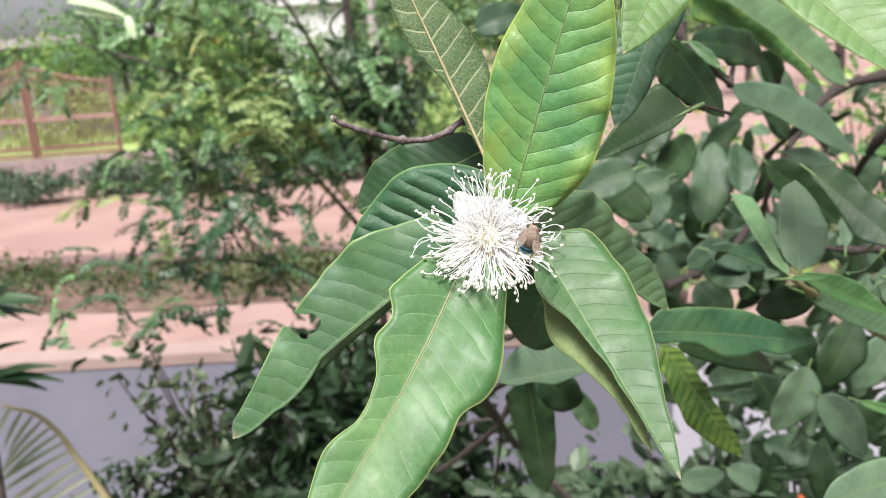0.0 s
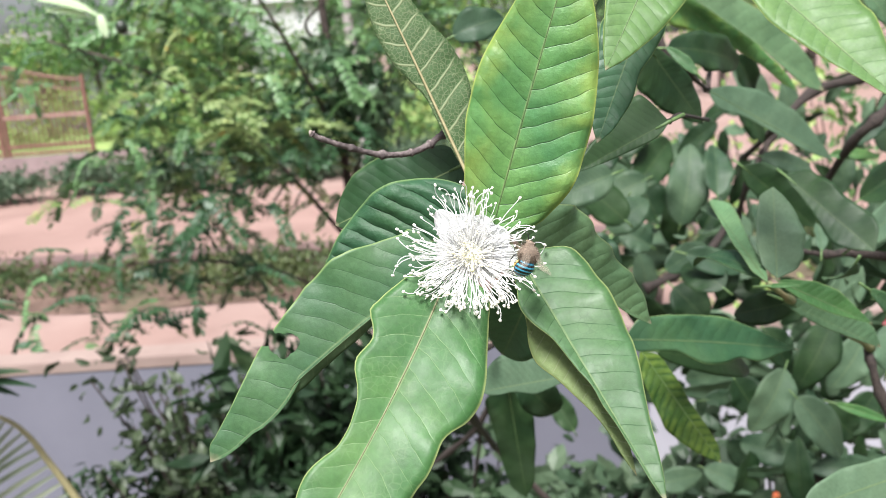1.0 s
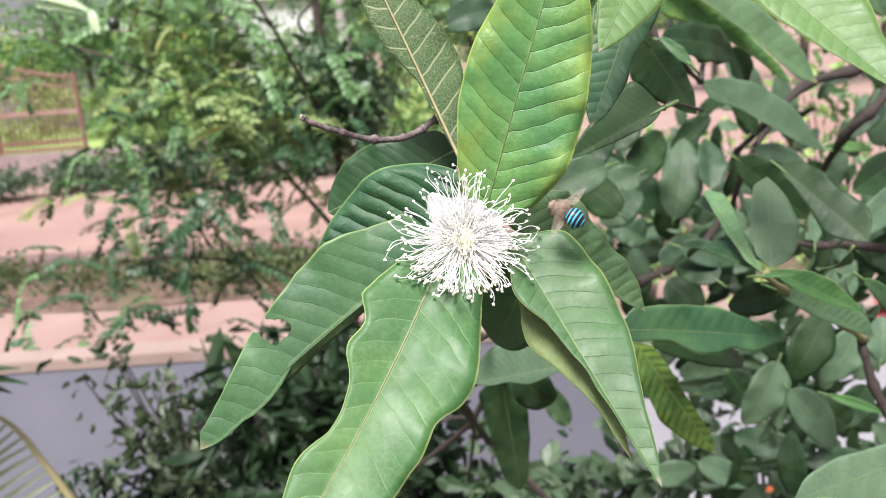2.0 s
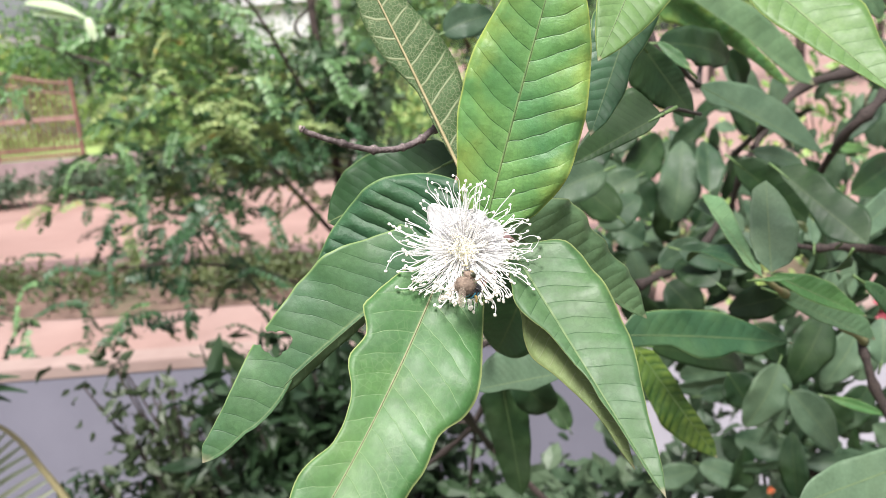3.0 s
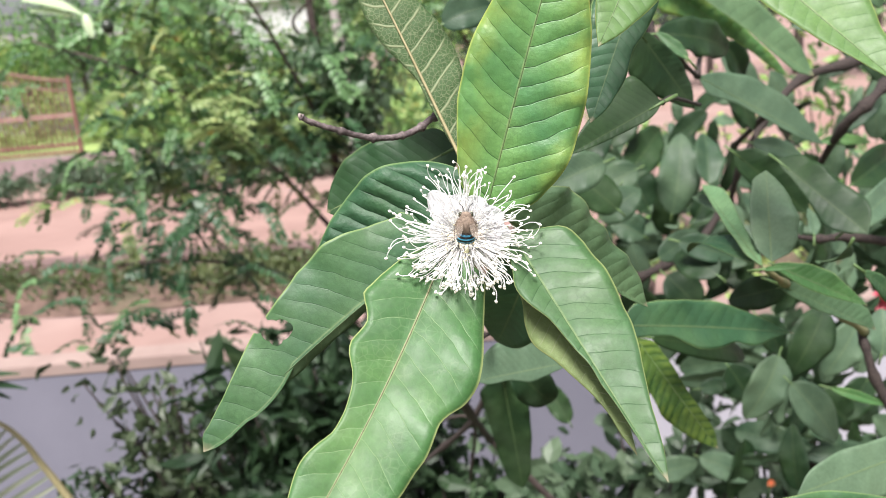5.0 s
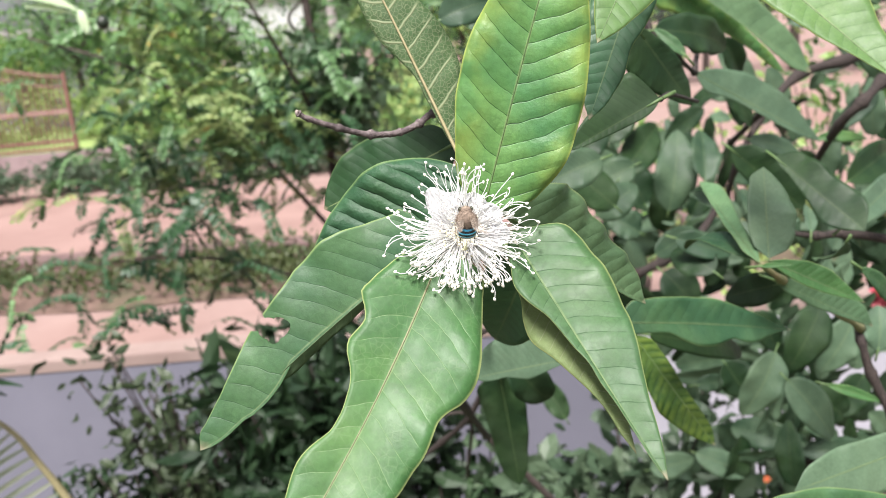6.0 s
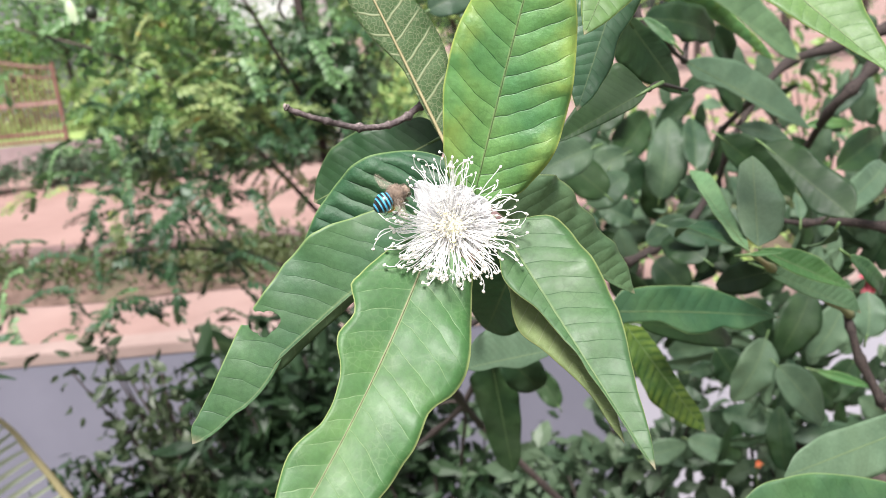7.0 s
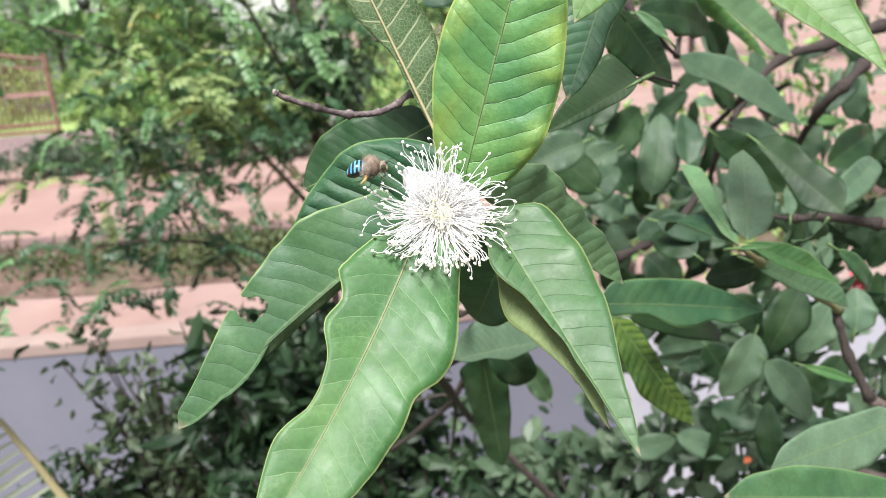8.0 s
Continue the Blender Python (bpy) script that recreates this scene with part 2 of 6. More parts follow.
plain("fruit_skin", (0.012, 0.02, 0.012), (0.025, 0.035, 0.02), 60.0, 0.35)
plain("pink_petal", (0.60, 0.09, 0.13), (0.72, 0.18, 0.22), 60.0, 0.6)
plain("orange_petal", (0.60, 0.13, 0.05), (0.70, 0.22, 0.08), 60.0, 0.6)


def foliage(name, a, b, third=None, rough=0.5, light=0.25, clump=0.0):
    """Small leaves far off: tone varies from leaf to leaf, or with a clump size, mostly from clump to clump."""
    k = Nodes(name)
    isl = k.tree.nodes.new("ShaderNodeNewGeometry").outputs["Random Per Island"]
    rand = k.tree.nodes.new("ShaderNodeObjectInfo").outputs["Random"]
    f = k.math("FRACT", k.math("ADD", isl, rand))
    if clump:
        n = k.node("ShaderNodeTexNoise", Scale=clump, Detail=2.0)
        k.link(k.tree.nodes.new("ShaderNodeNewGeometry").outputs["Position"], n.inputs["Vector"])
        f = k.math("MULTIPLY_ADD", isl, 0.38, k.ramp(n.outputs["Fac"], 0.32, 0.68, 0.0, 0.62))
    col = k.mix(f, a, b)
    if third:
        col = k.mix(k.ramp(f, 0.86, 0.95), col, third)
    k.link(col, k.bsdf.inputs["Base Color"])
    k.bsdf.inputs["Roughness"].default_value = rough
    tr = k.node("ShaderNodeBsdfTranslucent")
    k.link(col, tr.inputs["Color"])
    mixer = k.node("ShaderNodeMixShader", Fac=light)
    k.link(k.bsdf.outputs[0], mixer.inputs[1])
    k.link(tr.outputs[0], mixer.inputs[2])
    k.link(mixer.outputs[0], k.out.inputs["Surface"])
    MATS[name] = k.mat


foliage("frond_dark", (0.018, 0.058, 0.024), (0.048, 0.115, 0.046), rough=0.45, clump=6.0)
# the third, lightest tone is glossy highlight put into the leaf colour
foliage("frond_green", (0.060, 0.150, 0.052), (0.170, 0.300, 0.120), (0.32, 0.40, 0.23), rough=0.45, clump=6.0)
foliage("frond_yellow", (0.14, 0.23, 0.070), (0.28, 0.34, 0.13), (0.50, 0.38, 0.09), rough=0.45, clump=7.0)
foliage("round_leaf", (0.042, 0.088, 0.044), (0.120, 0.190, 0.100), (0.26, 0.31, 0.20), rough=0.4, clump=5.0)
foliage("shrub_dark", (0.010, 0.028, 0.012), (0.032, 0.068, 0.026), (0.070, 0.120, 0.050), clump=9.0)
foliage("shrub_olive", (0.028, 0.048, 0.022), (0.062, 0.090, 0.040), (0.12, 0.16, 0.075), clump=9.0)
foliage("far_green", (0.09, 0.21, 0.05), (0.23, 0.36, 0.10), (0.34, 0.36, 0.09))
foliage("far_deep", (0.05, 0.13, 0.040), (0.13, 0.25, 0.075))
foliage("lawn_bush", (0.17, 0.29, 0.07), (0.32, 0.42, 0.13))
foliage("hedge_grey", (0.045, 0.085, 0.045), (0.100, 0.150, 0.085))
foliage("verge_dry", (0.036, 0.070, 0.020), (0.100, 0.120, 0.042), (0.18, 0.14, 0.05), clump=1.6)
foliage("palm_leaf", (0.16, 0.20, 0.115), (0.26, 0.29, 0.185))
# very pale green: the leaf's shine is put into its colour
foliage("pale_leaf", (0.34, 0.46, 0.26), (0.46, 0.55, 0.36), rough=0.3)
foliage("oleander", (0.016, 0.050, 0.018), (0.034, 0.080, 0.028))


def thin_white(name, a, b, scale, light):
    """Thin white flower tissue that lets light through."""
    k = plain(name, a, b, scale, 0.6)
    tr = k.node("ShaderNodeBsdfTranslucent", Color=(*b, 1.0))
    mixer = k.node("ShaderNodeMixShader", Fac=light)
    k.link(k.bsdf.outputs[0], mixer.inputs[1])
    k.link(tr.outputs[0], mixer.inputs[2])
    k.link(mixer.outputs[0], k.out.inputs["Surface"])


thin_white("petal", (0.90, 0.91, 0.92), (0.94, 0.94, 0.95), 250.0, 0.4)
thin_white("filament", (0.92, 0.92, 0.91), (0.96, 0.96, 0.95), 400.0, 0.6)


# ---------------------------------------------------------------- mesh helpers
def mesh_object(name, verts, faces, mats, parent=None, slots=None, uvs=None, smooth=True, label=""):
    me = bpy.data.meshes.new(name)
    me.from_pydata([tuple(map(float, p)) for p in verts], [], faces)
    for m in mats:
        me.materials.append(MATS[m])
    if slots is not None:
        me.polygons.foreach_set("material_index", slots)
    if uvs is not None:
        layer = me.uv_layers.new(name="UVMap")
        idx = np.empty(len(me.loops), dtype=np.int32)
        me.loops.foreach_get("vertex_index", idx)
        layer.data.foreach_set("uv", np.asarray(uvs, dtype=np.float32)[idx].ravel())
    if smooth:
        me.polygons.foreach_set("use_smooth", [True] * len(me.polygons))
    me.update()
    ob = new(name, me)
    if parent:
        ob.parent = parent
    if label:
        tagged(ob, label=label)
    return ob


def part(name, bm, material, parent, label="", smooth=False):
    """One mesh object under a thing or a part."""
    me = bpy.data.meshes.new(name)
    bm.normal_update()
    bm.to_mesh(me)
    bm.free()
    me.materials.append(MATS[material])
    if smooth:
        me.polygons.foreach_set("use_smooth", [True] * len(me.polygons))
    ob = new(name, me)
    ob.parent = parent
    if label:
        tagged(ob, label=label)
    return ob


def empty(name, place=(0, 0, 0), **tags):
    ob = new(name)
    ob.location = place
    ob.empty_display_size = 0.01
    return tagged(ob, **tags)


def box(x0, x1, y0, y1, z0, z1, bevel=0.0, bm=None):
    bm = bm or bmesh.new()
    m = Matrix.LocRotScale(((x0 + x1) / 2, (y0 + y1) / 2, (z0 + z1) / 2), None, (x1 - x0, y1 - y0, z1 - z0))
    got = bmesh.ops.create_cube(bm, size=1.0, matrix=m)
    if bevel:
        edges = list({e for p in got["verts"] for e in p.link_edges})
        bmesh.ops.bevel(bm, geom=edges, offset=bevel, segments=2, affect="EDGES")
    return bm


def smooth_path(points, n):
    """A Catmull-Rom curve through points."""
    p = np.asarray(points, float)
    p = np.vstack([2 * p[0] - p[1], p, 2 * p[-1] - p[-2]])
    out = []
    for i in range(1, len(p) - 2):
        for u in np.arange(n) / n:
            out.append(0.5 * (2 * p[i] + (p[i + 1] - p[i - 1]) * u + (2 * p[i - 1] - 5 * p[i] + 4 * p[i + 1] - p[i + 2]) * u ** 2
                              + (3 * p[i] - p[i - 1] - 3 * p[i + 1] + p[i + 2]) * u ** 3))
    out.append(p[-2])
    return np.array(out)


def tube_data(path, radii, sides=6):
    path = np.asarray(path, float)
    radii = np.broadcast_to(np.asarray(radii, float), (len(path),))
    verts, faces = [], []
    ref = np.array([0.31, 0.55, 0.77])
    for i, p in enumerate(path):
        t = path[min(i + 1, len(path) - 1)] - path[max(i - 1, 0)]
        t = t / (np.linalg.norm(t) + 1e-12)
        a = np.cross(t, ref)
        a /= np.linalg.norm(a) + 1e-12
        b = np.cross(t, a)
        for k in range(sides):
            w = 2 * math.pi * k / sides
            verts.append(p + radii[i] * (math.cos(w) * a + math.sin(w) * b))
    for i in range(len(path) - 1):
        for k in range(sides):
            k2 = (k + 1) % sides
            faces.append((i * sides + k, i * sides + k2, (i + 1) * sides + k2, (i + 1) * sides + k))
    faces.append(tuple(range(sides - 1, -1, -1)))
    faces.append(tuple((len(path) - 1) * sides + k for k in range(sides)))
    return verts, faces


def join(*pieces):
    verts, faces = [], []
    for v, f in pieces:
        n = len(verts)
        verts.extend(v)
        faces.extend(tuple(i + n for i in q) for q in f)
    return verts, faces


def ball_data(centre, radii, rings=6, sides=8):
    c, r = np.asarray(centre, float), np.asarray(radii, float)
    verts, faces = [c + r * (0, 0, 1)], []
    for i in range(1, rings):
        a = math.pi * i / rings
        for k in range(sides):
            w = 2 * math.pi * k / sides
            verts.append(c + r * (math.sin(a) * math.cos(w), math.sin(a) * math.sin(w), math.cos(a)))
    verts.append(c - r * (0, 0, 1))
    for k in range(sides):
        faces.append((0, 1 + k, 1 + (k + 1) % sides))
        faces.append((len(verts) - 1, 1 + (rings - 2) * sides + (k + 1) % sides, 1 + (rings - 2) * sides + k))
    for i in range(rings - 2):
        for k in range(sides):
            a, b = 1 + i * sides + k, 1 + i * sides + (k + 1) % sides
            faces.append((a, a + sides, b + sides, b))
    return verts, faces


# ---------------------------------------------------------------- the setting
ground_bm = bmesh.new()
bmesh.ops.create_grid(ground_bm, x_segments=60, y_segments=60, size=1.0)
for p in ground_bm.verts:
    p.co = (p.co.x * 400 * abs(p.co.x) + p.co.x * 25, p.co.y * 400 * abs(p.co.y) + p.co.y * 25 + 5, 0)
ground = part("ground", ground_bm, "soil", None)
tagged(ground, label="pinkish bare earth reaching to the distance", category="ground", kind="structure")

# unseen dark ground, added to cut pink light bounced onto the leaves
garden_bed = part("garden_bed", box(-14, 14, -9, 2.71, -0.2, 0.03), "bounce_cut_soil", None)
tagged(garden_bed, label="unseen dark ground inside the compound wall, added to cut pink bounce", category="ground", kind="structure")

# a dusty lane runs across, slightly turned
lane = Matrix.Rotation(radians(-3.0), 4, "Z")
road = part("road", box(-60, 60, 8.25, 11.7, -0.2, 0.02), "road_dust", None)
road.matrix_world = lane
tagged(road, label="pale pink dusty lane", category="road", kind="structure")
kerb = part("kerb", box(-60, 60, 7.85, 8.25, -0.2, 0.10, 0.02), "kerb_stone", None)
kerb.matrix_world = lane
tagged(kerb, label="dark reddish earth kerb along the lane", category="kerb", kind="structure")
lawn = part("lawn", box(-60, 1.0, 16.4, 70, -0.2, 0.16), "lawn", None)
tagged(lawn, label="yellow-green lawn behind the gate", category="lawn", kind="structure")

wall_front = empty("wall_front", label="lavender-grey plastered compound wall with a sandy coping", category="wall", kind="structure")
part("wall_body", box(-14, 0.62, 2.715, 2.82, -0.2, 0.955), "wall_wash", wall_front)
# brighter light towards the right is painted on as a paler stretch
part("wall_body", box(0.622, 14, 2.713, 2.822, -0.2, 0.955), "wall_brightened", wall_front, "right stretch of the same wall, brightening put into its colour")
part("coping", box(-14, 14, 2.711, 2.835, 0.956, 1.0, 0.004), "coping", wall_front, "sand-coloured cement coping")

plinth = part("plinth_wall", box(-40, -2, 15.35, 15.6, -0.2, 0.5, 0.02), "plinth_stone", None)
tagged(plinth, label="mauve stone plinth below the iron gate", category="wall", kind="structure")


def iron_gate(x0, x1, rise_left):
    """One leaf of the iron gate on the plinth."""
    g = empty("iron_gate", ((x0 + x1) / 2, 15.47, 0.5), label="rusty red iron gate leaf with upright bars", category="gate", group="gate leaves")
    w = (x1 - x0) / 2

    def top(x):
        u = (x + w) / (2 * w)
        u = 1 - u if rise_left else u
        return 1.42 + 0.40 * u ** 1.5
    n = 17
    bar_mesh = None
    for i in range(n):
        x = -w + 2 * w * (i + 0.5) / n
        if bar_mesh is None:
            bar_mesh = part("bar", box(-0.014, 0.014, -0.012, 0.012, 0, 1.0, 0.003), "gate_paint", g)
            bar_mesh.location, bar_mesh.scale = (x, 0, 0.02), (1, 1, top(x))
        else:
            b = bar_mesh.copy()
            scene.collection.objects.link(b)
            b.location, b.scale = (x, 0, 0.02), (1, 1, top(x))
    for z in (0.06, 0.20):
        part("rail", box(-w, w, -0.02, 0.02, z - 0.03, z + 0.03, 0.004), "gate_paint", g)
    part("lock_plate", box(-w, w, -0.025, 0.025, 0.70, 0.79, 0.006), "gate_plate", g, "weathered orange-red sheet rail")
    xs = np.linspace(-w, w, 9)
    v, f = tube_data([(x, 0, top(x) - 0.05) for x in xs], 0.022, 6)
    mesh_object("top_rail", v, f, ["gate_paint"], g)
    v, f = tube_data([(x, 0, top(x) - 0.24) for x in xs], 0.018, 6)
    mesh_object("top_rail", v, f, ["gate_paint"], g)
    for x in (-w, w):
        part("post", box(x - 0.025, x + 0.025, -0.03, 0.03, 0, top(x) + 0.05, 0.006), "gate_paint", g)
    return g


iron_gate(-10.35, -8.70, False)
iron_gate(-8.62, -6.97, True)

house = empty("house", (-13.5, 27, 0), label="grey house with a pale flat roof slab behind trees", category="house")
part("house_body", box(-5, 4.2, 0, 8, -0.1, 3.0), "house_wall", house)
part("roof", box(-5.6, 4.9, -0.7, 8.6, 3.004, 3.3, 0.03), "roof_slab", house)
for x in (-3.2, 0.4, 2.6):
    win = part("window", box(x - 0.55, x + 0.55, -0.05, 0.03, 0.95, 2.15, 0.01), "roof_slab", house)
    part("pane", box(x - 0.47, x + 0.47, -0.06, -0.052, 1.03, 2.07), "dark_glass", win)


# house added to stand in for the bright sky in the tree gap
sky_house = empty("house", (-4.85, 25, 0), label="white house added in place of bright sky between trees", category="house")
part("house_body", box(-1.25, 1.15, 0, 4, -0.1, 3.55), "sky_white", sky_house)
part("roof", box(-1.45, 1.35, -0.2, 4.2, 3.554, 3.75, 0.02), "sky_white", sky_house)
sky_house_window = part("window", box(-0.5, 0.5, -0.04, 0.03, 0.95, 2.05, 0.01), "roof_slab", sky_house)
part("pane", box(-0.43, 0.43, -0.05, -0.042, 1.02, 1.98), "dark_glass", sky_house_window)


# ---------------------------------------------------------------- plants of the distance
def cloud(points, size, stretch=2.2, seed=0, droop=0.3, fine=False):
    """Small bent leaves, one at each point."""
    rng = np.random.default_rng(seed)
    verts, faces = [], []
    for p in points:
        d = rng.normal(size=3)
        d[2] -= droop
        d /= np.linalg.norm(d)
        e = np.cross(d, rng.normal(size=3))
        e /= np.linalg.norm(e)
        n = np.cross(d, e)
        s = size * rng.uniform(0.6, 1.35)
        k = len(verts)
        if fine:
            w = s * 0.5 / stretch
            bend = n * s * rng.uniform(-0.15, 0.15)
            verts += [p, p + d * s * 0.18 + e * w * 0.7, p + d * s * 0.42 + e * w + bend, p + d * s * 0.75 + e * w * 0.62 + bend, p + d * s - n * s * 0.1,
                      p + d * s * 0.75 - e * w * 0.62 + bend, p + d * s * 0.42 - e * w + bend, p + d * s * 0.18 - e * w * 0.7, p + d * s * 0.42 + n * s * 0.07 + bend]
            faces += [(k + j, k + (j + 1) % 8, k + 8) for j in range(8)]
            continue
        verts += [p, p + d * s * 0.45 + e * s * 0.5 / stretch, p + d * s - n * s * 0.12, p + d * s * 0.45 - e * s * 0.5 / stretch, p + d * s * 0.5 + n * s * 0.10]
        faces += [(k, k + 1, k + 4), (k + 1, k + 2, k + 4), (k + 2, k + 3, k + 4), (k + 3, k, k + 4)]
    return verts, faces


def blob_points(centre, radii, n, seed, clumps=9, spread=0.42):
    """Points gathered in uneven clumps inside an ellipsoid."""
    rng = np.random.default_rng(seed)
    c = rng.normal(size=(clumps, 3))
    c = c / np.linalg.norm(c, axis=1)[:, None] * rng.uniform(0.25, 0.85, (clumps, 1))
    pts = c[rng.integers(0, clumps, n)] + rng.normal(size=(n, 3)) * spread * rng.uniform(0.5, 1.0, (n, 1))
    return np.asarray(centre) + pts * np.asarray(radii)


def far_tree(x, y, height, spread, mat, seed, leaf=0.16, n=2600, label="leafy green garden tree behind the lane"):
    rng = np.random.default_rng(seed)
    t = empty("tree", (x, y, 0), label=label, category="tree", group="far trees")
    top = np.array([rng.uniform(-0.3, 0.3), rng.uniform(-0.3, 0.3), height * 0.62])
    v, f = tube_data(smooth_path([(0, 0, -0.1), (0.1 * top[0], 0, height * 0.3), top], 4), np.linspace(0.13, 0.06, 9) * height / 5, 7)
    mesh_object("trunk", v, f, ["limb_bark"], t)
    for k in range(4):
        a = rng.uniform(0, 6.28)
        end = top + np.array([math.cos(a) * spread * 0.6, math.sin(a) * spread * 0.6, height * 0.22])
        v, f = tube_data(smooth_path([top * 0.7, (top + end) / 2 + (0, 0, -0.1), end], 4), np.linspace(0.05, 0.015, 9) * height / 5, 5)
        mesh_object("limb", v, f, ["limb_bark"], t)
    pts = blob_points((0, 0, height * 0.62), (spread, spread, height * 0.40), n, seed, 12)
    v, f = cloud(pts, leaf, 1.9, seed)
    tagged(mesh_object("crown", v, f, [mat], t, smooth=False), kind="stuff")


for i, (x, y, h, s, m) in enumerate((
        (-5.9, 19.0, 4.2, 1.3, "far_green"), (-1.3, 17.5, 4.6, 1.5, "far_deep"), (0.6, 18.5, 4.4, 2.0, "far_green"), (4.2, 25.5, 4.8, 2.2, "far_deep"),
        (8.0, 25.0, 4.6, 2.3, "far_green"), (12.5, 24.0, 5.0, 2.4, "far_deep"), (-9.9, 23.0, 4.6, 1.9, "far_deep"), (-12.5, 25.0, 4.0, 1.8, "far_green"),
        (-17, 24, 5.5, 2.6, "far_deep"), (-1.4, 28, 6.5, 2.4, "far_deep"), (3.5, 28, 7.0, 3.4, "far_green"), (11.5, 27, 7.0, 3.6, "far_deep"))):
    far_tree(x, y, h, s, m, 20 + i)


def bush(name, x, y, rx, ry, h, mat, seed, leaf, n, label, category="shrub", group=""):
    b = empty(name, (x, y, 0), label=label, category=category, group=group)
    rng = np.random.default_rng(seed)
    for k in range(5):
        a = rng.uniform(0, 6.28)
        end = (math.cos(a) * rx * 0.6, math.sin(a) * ry * 0.6, h * 0.8)
        v, f = tube_data(smooth_path([(0, 0, -0.02), (end[0] * 0.35, end[1] * 0.35, h * 0.45), end], 4), np.linspace(0.012, 0.004, 9), 5)
        mesh_object("branch", v, f, ["limb_bark"], b)
    pts = blob_points((0, 0, h * 0.55), (rx, ry, h * 0.5), n, seed, 10)
    pts[:, 2] = np.clip(pts[:, 2], 0.01, None)
    v, f = cloud(pts, leaf, 2.0, seed)
    tagged(mesh_object("foliage", v, f, [mat], b, smooth=False), kind="stuff")
    return b


# low hedge plants on the far side of the lane, and the dry verge on the near side
for i in range(11):
    bush("hedge_plant", -9.4 + i * 1.0, 13.3 + 0.25 * math.sin(i * 2.1), 0.66, 0.5, 0.55, "hedge_grey", 60 + i, 0.10, 1100, "low grey-green hedge plant beside the lane", "hedge", "hedge plants")
for i in range(6):
    bush("tall_shrub", -5.0 + i * 1.35, 14.4 + 0.3 * math.sin(i * 1.7), 0.95, 0.7, 1.5 + 0.3 * math.sin(i * 3.1), ("far_green", "far_deep", "far_green")[i % 3], 90 + i, 0.12, 900, "yellow-green shrub behind the lane", "shrub", "tall shrubs")
for i in range(4):
    bush("tall_shrub", -5.35 + i * 0.75, 19.6 + 0.2 * math.sin(i * 2.0), 0.62, 0.5, 2.95 + 0.2 * math.sin(i * 2.7), ("far_green", "far_deep")[i % 2], 150 + i, 0.13, 900, "yellow-green shrub behind the lane", "shrub", "tall shrubs")
for i in range(9):
    bush("lawn_bush", -13.8 + i * 1.15, 21.5 + 0.6 * math.sin(i * 1.9), 0.95, 0.7, 1.55 + 0.2 * math.sin(i * 2.3), "lawn_bush", 120 + i, 0.13, 700, "sunlit yellow-green bush on the lawn", "shrub", "lawn bushes")
bank_bm = bmesh.new()
bmesh.ops.create_grid(bank_bm, x_segments=160, y_segments=14, size=0.5)
rng = np.random.default_rng(8)
for p in bank_bm.verts:
    edge = 1 - abs(2 * p.co.y) ** 3
    p.co = (p.co.x * 40, 7.13 + p.co.y * 1.42 + 0.06 * math.sin(p.co.x * 90) * (p.co.y < -0.3), 0.004 + 0.09 * edge * (0.7 + 0.3 * math.sin(p.co.x * 37)) + rng.uniform(0, 0.015))
verge_bank = part("verge_bank", bank_bm, "verge_soil", None, smooth=True)
verge_bank.matrix_world = lane
tagged(verge_bank, label="low bank of red-brown soil and dead leaves below the lane", category="verge", kind="structure")
rng = np.random.default_rng(5)
n = 11000
patch = rng.uniform(-9, 8, 90)
pts = np.column_stack([patch[rng.integers(0, 90, n)] + rng.normal(size=n) * 0.28, np.clip(7.12 + rng.normal(size=n) * 0.34, 6.5, 7.8), 0.05 + np.abs(rng.normal(size=n)) * 0.10])
v, f = cloud(pts, 0.085, 2.4, 6, -0.3)
verge = mesh_object("verge", v, f, ["verge_dry"], smooth=False)
verge.matrix_world = lane
tagged(verge, label="low weeds and dry litter along the verge", category="weeds", kind="stuff")


# ---------------------------------------------------------------- feathery tree beyond the wall
def frond_mesh(name, mat, seed, length=0.26, pairs=11, leaf=0.040):
    """A drooping compound leaf: a rachis with pairs of oval leaflets."""
    rng = np.random.default_rng(seed)
    path = smooth_path([(0, 0, 0), (length * 0.4, 0, 0.03), (length * 0.8, 0, -0.02), (length, 0, -0.07)], 4)
    pieces = [tube_data(path, np.linspace(0.0016, 0.0006, len(path)), 4)]
    for i in range(pairs * 2 + 1):
        u = 0.15 + 0.85 * (i // 2 + 1) / (pairs + 1) if i < pairs * 2 else 1.0
        p = path[min(int(u * (len(path) - 1)), len(path) - 1)]
        side = 1 if i % 2 else -1
        a = radians(62 + rng.uniform(-12, 12)) * side if i < pairs * 2 else 0.0
        d = np.array([math.cos(a), math.sin(a), -0.45 + rng.uniform(-0.25, 0.25)])
        d /= np.linalg.norm(d)
        e = np.cross(d, (0.1 * side, 0.2, 1.0))
        e /= np.linalg.norm(e)
        n = np.cross(e, d)
        s, w = leaf * rng.uniform(0.8, 1.15), leaf * 0.33
        v = [p, p + d * s * 0.3 + e * w * 0.9, p + d * s * 0.7 + e * w * 0.85, p + d * s, p + d * s * 0.7 - e * w * 0.85, p + d * s * 0.3 - e * w * 0.9,
             p + d * s * 0.3 - n * 0.003, p + d * s * 0.7 - n * 0.003]
        pieces.append((v, [(0, 1, 6), (1, 2, 7, 6), (2, 3, 7), (3, 4, 7), (4, 5, 6, 7), (5, 0, 6)]))
    v, f = join(*pieces)
    me = bpy.data.meshes.new(name)
    me.from_pydata([tuple(map(float, q)) for q in v], [], f)
    me.materials.append(MATS[mat])
    return me


